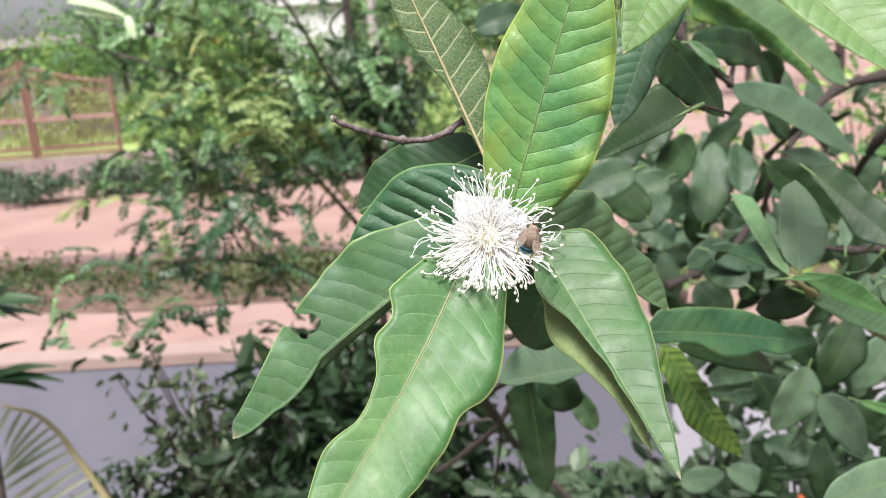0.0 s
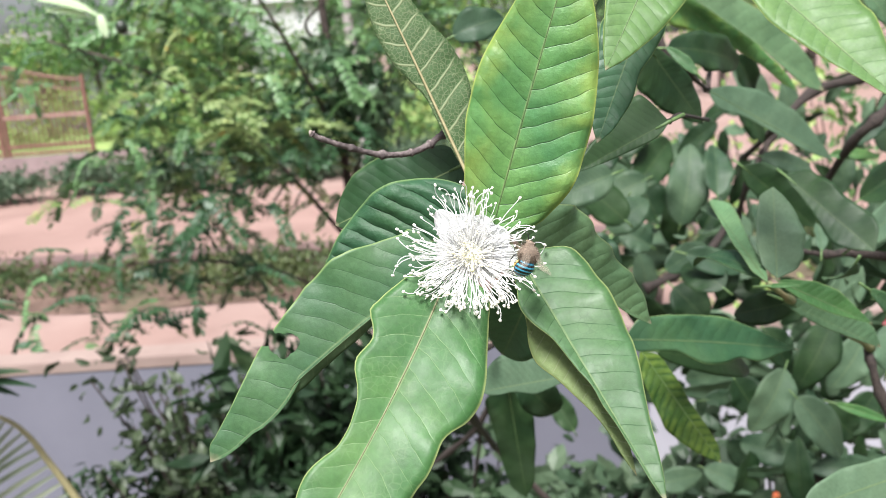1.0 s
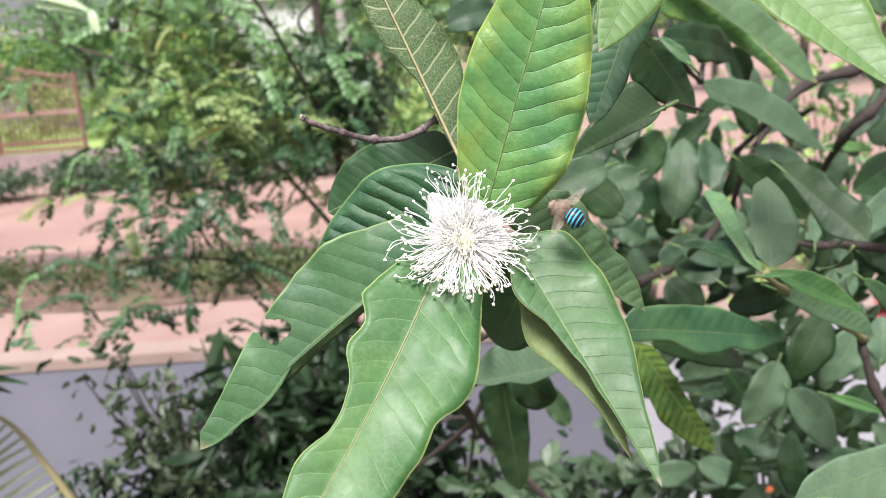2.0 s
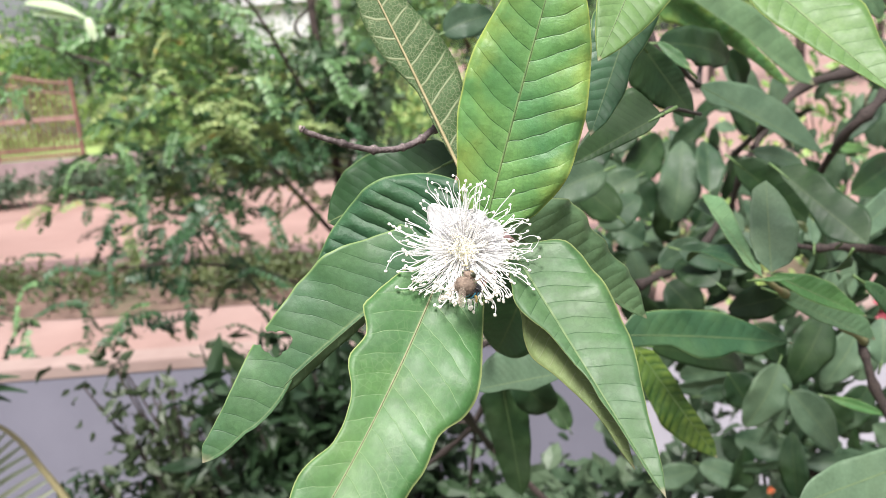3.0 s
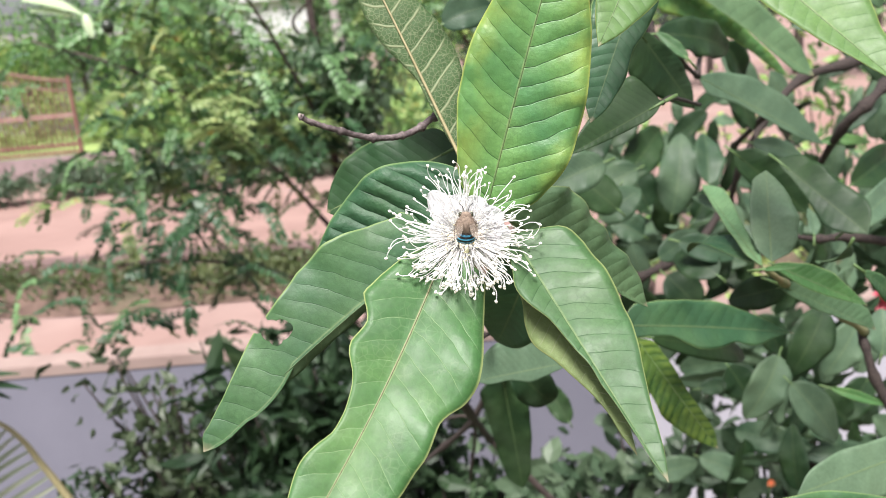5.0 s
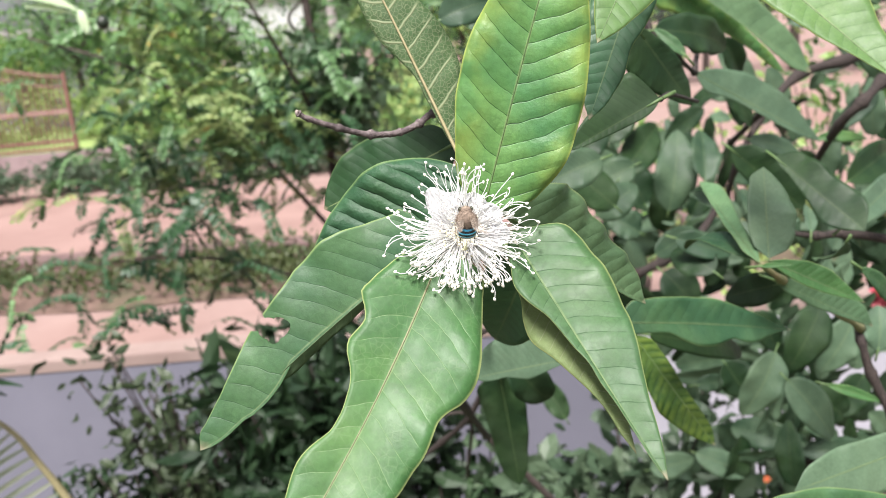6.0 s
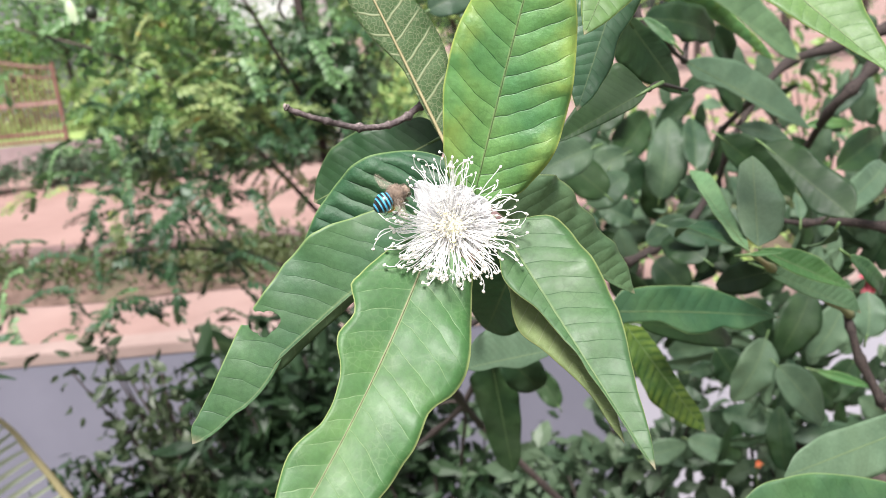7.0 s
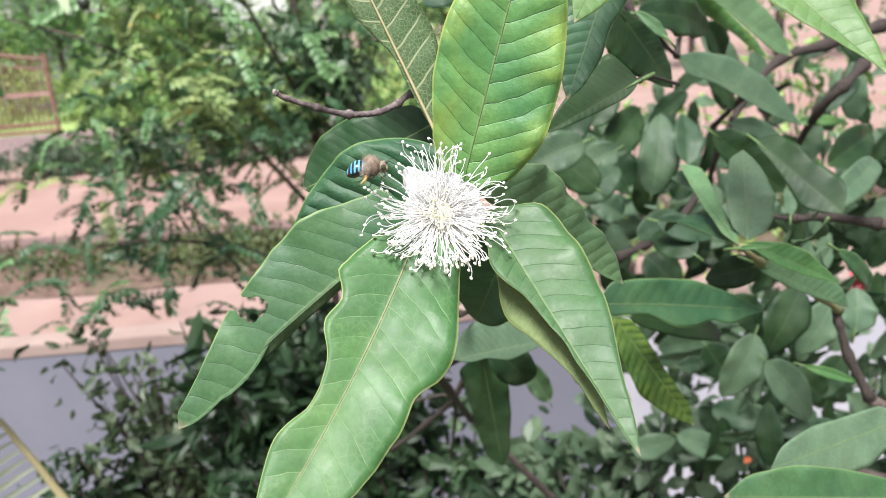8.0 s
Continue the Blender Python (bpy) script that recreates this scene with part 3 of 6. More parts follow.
def feathery_tree(x, y, limbs, groups, seed):
    t = empty("feathery_tree", (x, y, 0), label="slender tree with drooping feathery green and yellowing leaves", category="tree")
    rng = np.random.default_rng(seed)
    meshes = {m: [frond_mesh("frond", m, seed + 7 * j + k) for k in range(3)] for j, m in enumerate(("frond_dark", "frond_green", "frond_yellow"))}
    for pts, r0, r1 in limbs:
        q = smooth_path(pts, 5)
        v, f = tube_data(q - (x, y, 0), np.linspace(r0, r1, len(q)), 7)
        mesh_object("limb", v, f, ["limb_bark"], t)
    made, rest = 0, {"frond_dark": [], "frond_green": [], "frond_yellow": []}
    for (cx, cy, cz), (rx, ry, rz), n, weights in groups:
        for k in range(n):
            if k % 7 == 0:
                hub = rng.normal(size=3)
                hub = hub / np.linalg.norm(hub) * rng.uniform(0.05, 1.0) ** 0.45
                m = str(rng.choice(("frond_dark", "frond_green", "frond_yellow"), p=weights))
            p = hub + rng.normal(size=3) * 0.10 / np.array([rx, ry, rz])
            own = m if rng.uniform() < 0.6 else str(rng.choice(("frond_dark", "frond_green", "frond_yellow"), p=weights))
            me = meshes[own][rng.integers(3)]
            if math.hypot(cx + p[0] * rx + 0.78, cz + p[2] * rz - 2.22) < 0.12:
                continue
            s = rng.uniform(0.7, 1.15)
            at = pose(cx + p[0] * rx - x, cy + p[1] * ry - y, cz + p[2] * rz, rng.uniform(-40, 40), rng.uniform(-20, 35), rng.uniform(0, 360)) @ Matrix.Diagonal((s, s, s, 1))
            made += 1
            if made <= 290:
                ob = new("frond", me)
                ob.parent = t
                ob.matrix_local = at
            else:
                co = np.empty(len(me.vertices) * 3)
                me.vertices.foreach_get("co", co)
                a = np.array(at)
                rest[own].append((list(co.reshape(-1, 3) @ a[:3, :3].T + a[:3, 3]), [tuple(q.vertices) for q in me.polygons]))
    for m, pieces in rest.items():
        if pieces:
            v, f = join(*pieces)
            tagged(mesh_object("crown", v, f, [m], t, smooth=False), kind="stuff")
    return t


tree = feathery_tree(-0.60, 4.25, [
    ([(-0.62, 4.25, -0.1), (-0.60, 4.25, 1.2), (-0.64, 4.2, 2.4), (-0.62, 4.2, 3.4)], 0.026, 0.016),
    ([(-0.61, 4.25, 1.0), (-0.95, 4.0, 1.55), (-1.35, 3.8, 1.95), (-1.8, 3.7, 2.15)], 0.014, 0.005),
    ([(-0.61, 4.25, 0.6), (-0.9, 3.9, 0.95), (-1.2, 3.5, 1.15), (-1.5, 3.3, 1.2)], 0.011, 0.004),
    ([(-0.60, 4.25, 1.5), (-0.7, 3.9, 1.9), (-0.85, 3.6, 2.3), (-1.2, 3.4, 2.6)], 0.012, 0.004),
    ([(-0.62, 4.22, 2.0), (-0.72, 4.15, 2.14), (-0.62, 4.1, 2.24), (-0.48, 4.05, 2.36)], 0.010, 0.005),
    ([(-0.60, 4.25, 1.3), (-0.4, 4.0, 1.7), (-0.2, 3.9, 2.1)], 0.010, 0.004)],
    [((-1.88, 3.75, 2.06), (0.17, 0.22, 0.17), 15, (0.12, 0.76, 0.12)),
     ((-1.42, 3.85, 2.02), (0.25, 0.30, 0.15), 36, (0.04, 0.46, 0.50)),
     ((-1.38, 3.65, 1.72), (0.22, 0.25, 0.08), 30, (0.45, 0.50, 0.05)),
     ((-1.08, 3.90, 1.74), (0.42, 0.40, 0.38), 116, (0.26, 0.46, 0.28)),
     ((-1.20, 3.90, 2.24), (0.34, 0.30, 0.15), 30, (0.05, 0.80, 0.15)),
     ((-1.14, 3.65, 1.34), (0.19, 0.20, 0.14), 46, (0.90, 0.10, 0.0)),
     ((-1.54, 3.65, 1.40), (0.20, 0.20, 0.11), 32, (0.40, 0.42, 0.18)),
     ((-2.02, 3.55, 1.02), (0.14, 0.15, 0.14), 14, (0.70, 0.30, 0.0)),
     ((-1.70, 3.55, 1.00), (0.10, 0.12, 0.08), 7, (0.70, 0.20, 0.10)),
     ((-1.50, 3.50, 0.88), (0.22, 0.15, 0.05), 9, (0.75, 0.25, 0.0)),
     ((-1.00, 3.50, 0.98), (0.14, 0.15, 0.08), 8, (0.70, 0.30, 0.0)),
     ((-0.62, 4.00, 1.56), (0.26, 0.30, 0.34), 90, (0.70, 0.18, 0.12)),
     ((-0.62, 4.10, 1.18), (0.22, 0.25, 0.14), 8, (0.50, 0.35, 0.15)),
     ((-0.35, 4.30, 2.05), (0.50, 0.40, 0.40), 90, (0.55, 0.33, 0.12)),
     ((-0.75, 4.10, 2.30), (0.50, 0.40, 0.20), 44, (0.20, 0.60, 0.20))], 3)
for where, size, n, seed in (((0.15, -0.25, 1.74), (0.22, 0.20, 0.18), 260, 71), ((0.02, -0.25, 1.98), (0.16, 0.20, 0.10), 80, 72)):
    v, f = cloud(blob_points(where, size, n, seed, 9, 0.36), 0.075, 1.7, seed, 0.3, True)
    tagged(mesh_object("crown", v, f, ["round_leaf"], tree, smooth=False, label="dull rounded grey-green leaves"), kind="stuff")
v, f = ball_data((0, 0, 0), (0.022, 0.022, 0.024), 8, 12)
fruit = mesh_object("fruit", v, f, ["fruit_skin"], tree, label="small round dark fruit")
fruit.location = (-0.517, -1.405, 2.140)

post = empty("slim_post", (-0.95, 8.0, 0), label="pale slim tree stem beside the lane", category="post")
v, f = tube_data(smooth_path([(0, 0, -0.1), (0.02, 0, 1.3), (-0.03, 0, 2.4), (0.02, 0, 3.6)], 4), np.linspace(0.055, 0.04, 13), 8)
mesh_object("shaft", v, f, ["pale_post"], post)


# ---------------------------------------------------------------- plants inside the wall
def strap_leaf(base, tip, width, sag, ref=(0.0, -0.5, 0.85), n=8):
    """A narrow folded leaf from base to tip."""
    b, t = np.asarray(base, float), np.asarray(tip, float)
    d = t - b
    ln = np.linalg.norm(d)
    side = np.cross(d / ln, ref)
    side /= np.linalg.norm(side)
    up = np.cross(side, d / ln)
    verts, faces = [], []
    for i in range(n + 1):
        s = i / n
        w = width * math.sin(math.pi * min(0.97, 0.10 + 0.9 * s)) ** 0.8
        c = b + d * s + up * (sag * ln * 4 * s * (1 - s)) + np.array([0, 0, -abs(sag) * ln * 0.6 * s * s])
        verts += [c - side * w + up * w * 0.35, c, c + side * w + up * w * 0.35]
        if i:
            k = 3 * i
            faces += [(k - 3, k - 2, k + 1, k), (k - 2, k - 1, k + 2, k + 1)]
    return verts, faces


for a, b, w in (((-1.524, 3.126, 2.272), (-1.305, 3.115, 2.209), 0.028), ((-1.297, 3.114, 2.204), (-1.279, 3.094, 2.121), 0.018), ((-1.496, 3.116, 2.229), (-1.331, 3.112, 2.199), 0.020)):
    v, f = strap_leaf(np.array(a) - (-0.60, 4.25, 0), np.array(b) - (-0.60, 4.25, 0), w, 0.05)
    mesh_object("pale_leaf", v, f, ["pale_leaf"], tree, label="long leaf, its shine put into a pale colour")

palm = empty("palm", (-0.95, 1.75, 0), label="small garden palm with arching grey-green fronds", category="palm")


def palm_frond(points, length, seed, sides=((-1, 1.0),)):
    rng = np.random.default_rng(seed)
    origin = np.array([-0.95, 1.75, 0])
    q = smooth_path(points, 8) - origin
    v, f = tube_data(q, np.linspace(0.010, 0.004, len(q)), 6)
    rachis = mesh_object("rachis", v, f, ["rib_tan"], palm)
    for i in range(4, len(q) - 1, 3):
        t = q[i + 1] - q[i]
        t /= np.linalg.norm(t)
        for s, share in sides:
            a = np.cross(t, (0.1, -1.0, 0.35)) * s
            a /= np.linalg.norm(a)
            d = t * 0.40 + a * 1.0 + np.array([-0.10, -0.25, -0.45])
            d = d / np.linalg.norm(d) * length * 1.15 * share * rng.uniform(0.85, 1.1) * math.sin(math.pi * (0.25 + 0.7 * i / len(q)))
            v, f = strap_leaf(q[i], q[i] + d, 0.005, 0.08, (0.15, -1.0, 0.45))
            mesh_object("leaflet", v, f, ["palm_leaf"], rachis)


palm_frond([(-0.800, 1.50, 1.060), (-0.832, 1.50, 1.122), (-0.861, 1.50, 1.186), (-0.888, 1.50, 1.240), (-0.914, 1.50, 1.292), (-0.960, 1.51, 1.328), (-1.030, 1.52, 1.345)], 0.17, 1)

oleander = empty("oleander_shrub", (-0.985, 1.33, 0), label="shrub with long narrow green leaves", category="shrub")
rng = np.random.default_rng(12)
for k in range(3):
    e = np.array([0.05 * k - 0.06, 0.04 * k - 0.02, 1.81 - 0.04 * k])
    q = smooth_path([(0, 0, -0.02), (e[0] * 0.3, e[1] * 0.3, 0.9), e], 6)
    v, f = tube_data(q, np.linspace(0.011, 0.004, len(q)), 6)
    mesh_object("stem", v, f, ["limb_bark"], oleander)
    for i in range(26):
        u = 0.86 + 0.14 * i / 25
        p = q[int(u * (len(q) - 1))]
        a = rng.uniform(0, 6.28)
        d = np.array([math.cos(a), math.sin(a), rng.uniform(-0.5, 0.5)]) * rng.uniform(0.10, 0.14)
        v, f = strap_leaf(p, p + d, 0.010, 0.10)
        mesh_object("leaf", v, f, ["oleander"], oleander)


def garden_shrub(x, y, height, radii, n, leaf, mat, seed, label, centre_z, stretch=2.6, twigs=12):
    s = empty("garden_shrub", (x, y, 0), label=label, category="shrub", group="garden shrubs")
    rng = np.random.default_rng(seed)
    ends = []
    for k in range(twigs):
        e = np.array([rng.uniform(-1, 1) * radii[0], rng.uniform(-1, 1) * radii[1], centre_z + rng.uniform(-0.6, 1.0) * radii[2]])
        m = np.array([e[0] * 0.45, e[1] * 0.45, e[2] * 0.6]) + rng.normal(size=3) * 0.03
        q = smooth_path([(0, 0, -0.02), m, e], 5)
        v, f = tube_data(q, np.linspace(0.009, 0.0022, len(q)), 5)
        mesh_object("branch", v, f, ["bark"], s)
        ends.append(q)
    pts = []
    for k in range(n):
        q = ends[rng.integers(twigs)]
        u = rng.uniform(0.45, 1.06)
        pts.append(q[min(int(u * (len(q) - 1) + 0.5), len(q) - 1)] + rng.normal(size=3) * 0.024)
    v, f = cloud(pts, leaf, stretch, seed, 0.15, True)
    tagged(mesh_object("foliage", v, f, [mat], s, smooth=False), kind="stuff")
    return s


garden_shrub(-0.68, 2.05, 1.3, (0.34, 0.20, 0.22), 1500, 0.050, "shrub_olive", 31, "twiggy olive-brown shrub in front of the wall", 1.03, 2.4, 46)
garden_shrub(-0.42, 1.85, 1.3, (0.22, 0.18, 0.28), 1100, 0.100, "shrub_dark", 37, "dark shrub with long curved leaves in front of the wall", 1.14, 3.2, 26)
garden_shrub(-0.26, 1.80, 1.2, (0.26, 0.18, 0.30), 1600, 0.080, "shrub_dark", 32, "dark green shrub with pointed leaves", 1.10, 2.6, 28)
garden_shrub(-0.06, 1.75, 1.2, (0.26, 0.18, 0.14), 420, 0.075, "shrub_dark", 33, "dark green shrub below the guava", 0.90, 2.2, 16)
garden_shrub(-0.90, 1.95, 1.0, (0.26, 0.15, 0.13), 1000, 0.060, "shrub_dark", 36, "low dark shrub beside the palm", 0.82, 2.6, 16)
garden_shrub(0.32, 1.65, 1.2, (0.30, 0.20, 0.20), 1000, 0.065, "hedge_grey", 34, "round-leaved shrub below the guava", 1.04, 1.7, 18)
garden_shrub(0.78, 1.60, 1.2, (0.32, 0.20, 0.26), 700, 0.065, "hedge_grey", 35, "dark shrub below the guava", 1.14, 1.9, 18)

for i, (x, y, h) in enumerate(((1.25, 5.2, 1.55), (1.75, 4.7, 1.75), (2.35, 5.0, 1.9), (2.9, 4.6, 1.6))):
    bush("roadside_shrub", x, y, 0.42, 0.35, h, ("far_green", "lawn_bush", "far_deep")[i % 3], 200 + i, 0.085, 280, "loose light-green shrub beyond the wall", "shrub", "roadside shrubs")


def small_flower(place, mat, size, count, seed, label):
    f0 = empty("garden_flower", place, label=label, category="flower", group="garden flowers")
    rng = np.random.default_rng(seed)
    for k in range(count):
        a = 2 * math.pi * k / count + rng.uniform(-0.2, 0.2)
        d = np.array([math.cos(a), -0.45, math.sin(a)]) * size
        v, f = strap_leaf((0, 0, 0), d, size * 0.36, 0.12)
        mesh_object("petal", v, f, [mat], f0)
    q = smooth_path([(0, 0.002, 0), (0.01, 0.03, -0.03), (0.02, 0.05, -0.12)], 3)
    v, f = tube_data(q, 0.0018, 5)
    mesh_object("stalk", v, f, ["rib_green"], f0)


small_flower((0.691, 1.286, 1.517), "pink_petal", 0.030, 5, 1, "pink garden flower among leaves")
small_flower((0.712, 1.33, 1.475), "pink_petal", 0.024, 5, 2, "pink garden flower among leaves")
small_flower((0.538, 1.348, 1.158), "orange_petal", 0.008, 5, 3, "small orange flower in the shade")
small_flower((0.470, 1.36, 1.20), "orange_petal", 0.006, 5, 4, "small orange flower in the shade")

# ---------------------------------------------------------------- the guava tree
WHERE = (("flowering guava branch with large green leaves and a dry twig", (0, 0.27, 1.93)),
         ("guava branch with bright young leaves", (0.1, 0.3, 2.0)),
         ("guava branch with dark and blue-green leaves", (0.2, 0.6, 2.0)),
         ("young guava shoot with paired upright leaves", (0.16, 0.42, 1.9)),
         ("guava branch with curled dark leaves and brown wood", (0.3, 0.6, 1.9)),
         ("low guava branch with long wavy leaves", (0.15, 0.45, 1.8)),
         ("guava branch with dull drooping leaves", (0.04, 0.6, 1.7)),
         ("inner guava branch with many dull leaves, shade put into their colours", (0.35, 0.95, 1.75)))
branches = [empty("guava_branch", w, label=text, category="branch", group="guava branches") for text, w in WHERE]


def spread_values(values, n):
    """Half-widths at n + 1 even steps, from a few along the leaf; zero at both ends."""
    if isinstance(values, (int, float)):
        s = np.linspace(0, 1, n + 1)
        return values * np.sin(math.pi * s ** 0.86) ** 0.62 * (1.06 - 0.16 * s)
    k = np.concatenate([[0.0], values, [0.0]])
    q = smooth_path(np.column_stack([np.linspace(0, 1, len(k)), k, 0 * k]), 6)
    return np.clip(np.interp(np.linspace(0, 1, n + 1), q[:, 0], q[:, 1]), 0.0, None)


def guava_leaf(branch, kind, base, tip, face, plus, minus, bend=0.0, fold=8, wave=(0.04, 4, 0.0), rib="", label="", bites=(), shift=()):
    """A guava leaf from base to tip; plus and minus are its half-widths on either side, and shift how far its midrib swings aside, in millimetres."""
    b, t, fc = (np.asarray(q, float) for q in (base, tip, face))
    d = t - b
    ln = np.linalg.norm(d)
    d /= ln
    nrm = fc - (fc @ d) * d
    nrm /= np.linalg.norm(nrm)
    side = np.cross(d, nrm)
    big = not isinstance(plus, (int, float))
    ns, nc = (150, 20) if bites else (54, 6) if big else (22, 4)
    wp, wm = spread_values(plus, ns) * 0.001, spread_values(minus, ns) * 0.001
    rng = np.random.default_rng(int(abs(b[0] * 7919 + b[2] * 104729 + t[0] * 1299709) * 10) % 2 ** 31)
    ph = rng.uniform(0, 6.28, 4)
    top, uv = [], []
    swing = np.interp(np.linspace(0, 1, ns + 1), np.linspace(0, 1, len(shift)), shift) * 0.001 if len(shift) else np.zeros(ns + 1)
    arch = 0.0 if big else rng.uniform(0.02, 0.10)
    droop, twist = (0.0, 0.0) if big else (rng.uniform(0.0, 0.26), rng.uniform(-0.9, 0.9))
    if not big:
        fold += rng.uniform(-2, 16)
        wave = (rng.uniform(0.04, 0.15), rng.uniform(1.5, 3.5), rng.uniform(0, 6))
    sf, cf = math.sin(radians(fold)), math.cos(radians(fold))
    for i in range(ns + 1):
        s = i / ns
        c = b + d * ln * s + side * (bend * ln * 4 * s * (1 - s) + swing[i]) + nrm * ln * (arch * 4 * s * (1 - s) - droop * s * s)
        for j in range(-nc, nc + 1):
            v = j / nc
            w = wp[i] if v > 0 else wm[i]
            ripple = math.sin(2 * math.pi * wave[1] * s + wave[2] + (1.3 if v > 0 else 0)) * wave[0] + 0.045 * math.sin(9 * s + ph[0]) + 0.03 * math.sin(23 * s + ph[1] + 2 * v) + 0.012 * math.sin(61 * s + ph[2])
            h = abs(v) * w * sf + w * ripple * v * v - 0.05 * w * v * v + twist * (s - 0.3) * v * w
            top.append(c + side * v * w * cf + nrm * h)
            uv.append((0.5 + 0.5 * v, s - 0.62 * abs(v) ** 1.2 * w / ln))
    cols = 2 * nc + 1
    gone = set()
    for s0, c0, r0 in bites:
        mid_b = b + d * ln * s0 + side * c0 * 0.001
        for i, p in enumerate(top):
            q = p - mid_b
            q2 = np.array([q @ d, q @ side])
            if np.linalg.norm(q2) < r0 * 0.001:
                gone.add(i)
    rim = {i for i in gone if any(0 <= n < len(top) and n not in gone for n in (i - 1, i + 1, i - cols, i + cols, i - cols - 1, i - cols + 1, i + cols - 1, i + cols + 1))}
    for i in rim:
        best = None
        for s0, c0, r0 in bites:
            q = top[i] - (b + d * ln * s0 + side * c0 * 0.001)
            q2 = np.array([q @ d, q @ side])
            n2 = np.linalg.norm(q2)
            if 1e-9 < n2 < r0 * 0.001:
                move = q2 / n2 * (r0 * 0.001 - n2)
                if best is None or np.linalg.norm(move) > np.linalg.norm(best):
                    best = move
        if best is not None:
            top[i] = top[i] + d * best[0] + side * best[1]
    nv = len(top)
    verts = top + [p - nrm * 0.00028 for p in top]
    faces, slots = [], []
    for i in range(ns):
        for j in range(cols - 1):
            a = i * cols + j
            if gone and all(q in gone for q in (a, a + 1, a + cols, a + cols + 1)):
                continue
            faces.append((a, a + 1, a + cols + 1, a + cols))
            slots.append(0)
            faces.append((nv + a, nv + a + cols, nv + a + cols + 1, nv + a + 1))
            slots.append(1)
        for a, e in ((i * cols, 1), (i * cols + cols - 1, -1)):
            if a in gone and a + cols in gone:
                continue
            q = (a, a + cols, nv + a + cols, nv + a)
            faces.append(q if e > 0 else q[::-1])
            slots.append(0)
    org = np.array(branch.location)
    back = "leaf_mid" if kind == "under" else "leaf_back"
    ob = mesh_object("leaf", [p - org for p in verts], faces, ["leaf_" + kind, back], branch, slots, uv + uv, label=label)
    if rib:
        r = 0.0006 if kind == "under" else 0.00028
        q = [b + d * ln * s + side * (bend * ln * 4 * s * (1 - s)) + nrm * (0.0001 if kind != "under" else 0.0004) - org for s in np.linspace(-0.04, 0.97, 24)]
        v, f = tube_data(q, np.linspace(r, r * 0.25, 24), 6)
        mesh_object("midrib", v, f, ["rib_" + rib], ob)
    else:
        q = [b - d * 0.008 - nrm * 0.002 - org, b - org, b + d * ln * 0.15 - org]
        v, f = tube_data(q, [0.0009, 0.0008, 0.0004], 5)
        mesh_object("petiole", v, f, ["rib_green"], ob)
    return ob


def stem(name, branch, points, r0, r1, mat):
    """A woody twig through points, knotted at its nodes."""
    org = np.array(branch.location)
    q = smooth_path(points, 6)
    r = np.linspace(r0, r1, len(q))
    rng = np.random.default_rng(len(q))
    for i in range(len(q)):
        r[i] *= (1.45 if i % 6 == 0 else 1.12 if i % 6 in (1, 5) else 0.95) * rng.uniform(0.9, 1.1)
    v, f = tube_data(q - org, r, 8)
    return mesh_object(name, v, f, [mat], branch)


def dry_twig(branch, points, knots, r0, r1):
    """A leafless grey-brown twig with swollen knots and a broken pale end."""
    org = np.array(branch.location)
    q = smooth_path(points, 14)
    rng = np.random.default_rng(3)
    r = np.linspace(r0, r1, len(q)) * rng.uniform(0.93, 1.07, len(q))
    for i, size in knots:
        r *= 1 + size * np.exp(-((np.arange(len(q)) - i) / 1.3) ** 2)
    jitter = rng.normal(size=(len(q), 3)) * r0 * 0.07
    v, f = tube_data(q + jitter - org, r, 12)
    twig = mesh_object("dry_twig", v, f, ["dry_bark"], branch, label="leafless grey-brown twig with knots")
    for i, size in knots:
        c = q[i] - org + np.array([0.0, -0.6, 0.8]) * r[i] * 0.8
        v, f = ball_data(c, (r0 * 0.42, r0 * 0.36, r0 * 0.40), 5, 8)
        mesh_object("knot", v, f, ["dry_end"], twig)
    v, f = ball_data(q[0] - org, (r0 * 0.75, r0 * 1.15, r0 * 1.25), 6, 10)
    mesh_object("broken_end", v, f, ["dry_end"], twig)


stem("stem", branches[0], [(-0.0065, 0.2871, 1.9117), (-0.0032, 0.2607, 1.9294), (-0.0013, 0.238, 1.9416), (-0.0007, 0.2259, 1.947)], 0.0022, 0.0016, "greenbark")
dry_twig(branches[0], [(-0.0455, 0.2425, 1.9802), (-0.0425, 0.244, 1.978), (-0.0357, 0.2475, 1.9748), (-0.0261, 0.252, 1.9711), (-0.0176, 0.2561, 1.9704), (-0.0113, 0.2587, 1.9721), (-0.0061, 0.2636, 1.9747), (-0.0013, 0.2763, 1.9715), (0.0052, 0.2901, 1.9643), (0.008, 0.2839, 1.9389)], ((2, 0.5), (14, 0.2), (30, 0.55), (43, 0.75), (58, 0.4), (72, 0.5), (84, 0.4)), 0.00078, 0.00125)
stem("stem", branches[0], [(-0.0065, 0.2871, 1.9117), (-0.0132, 0.3397, 1.875), (-0.0155, 0.465, 1.799), (-0.0051, 0.69, 1.6664), (0.0198, 1.0027, 1.4711)], 0.0022, 0.004, "bark")
stem("stem", branches[1], [(0.1138, 0.362, 2.0367), (0.08, 0.3058, 2.021), (0.0655, 0.2788, 2.0172), (0.0662, 0.2547, 2.0363)], 0.003, 0.001, "greenbark")
stem("stem", branches[1], [(0.0797, 0.3134, 1.9684), (0.0977, 0.3645, 1.9652), (0.1528, 0.5054, 1.9468)], 0.0008, 0.001, "bark")
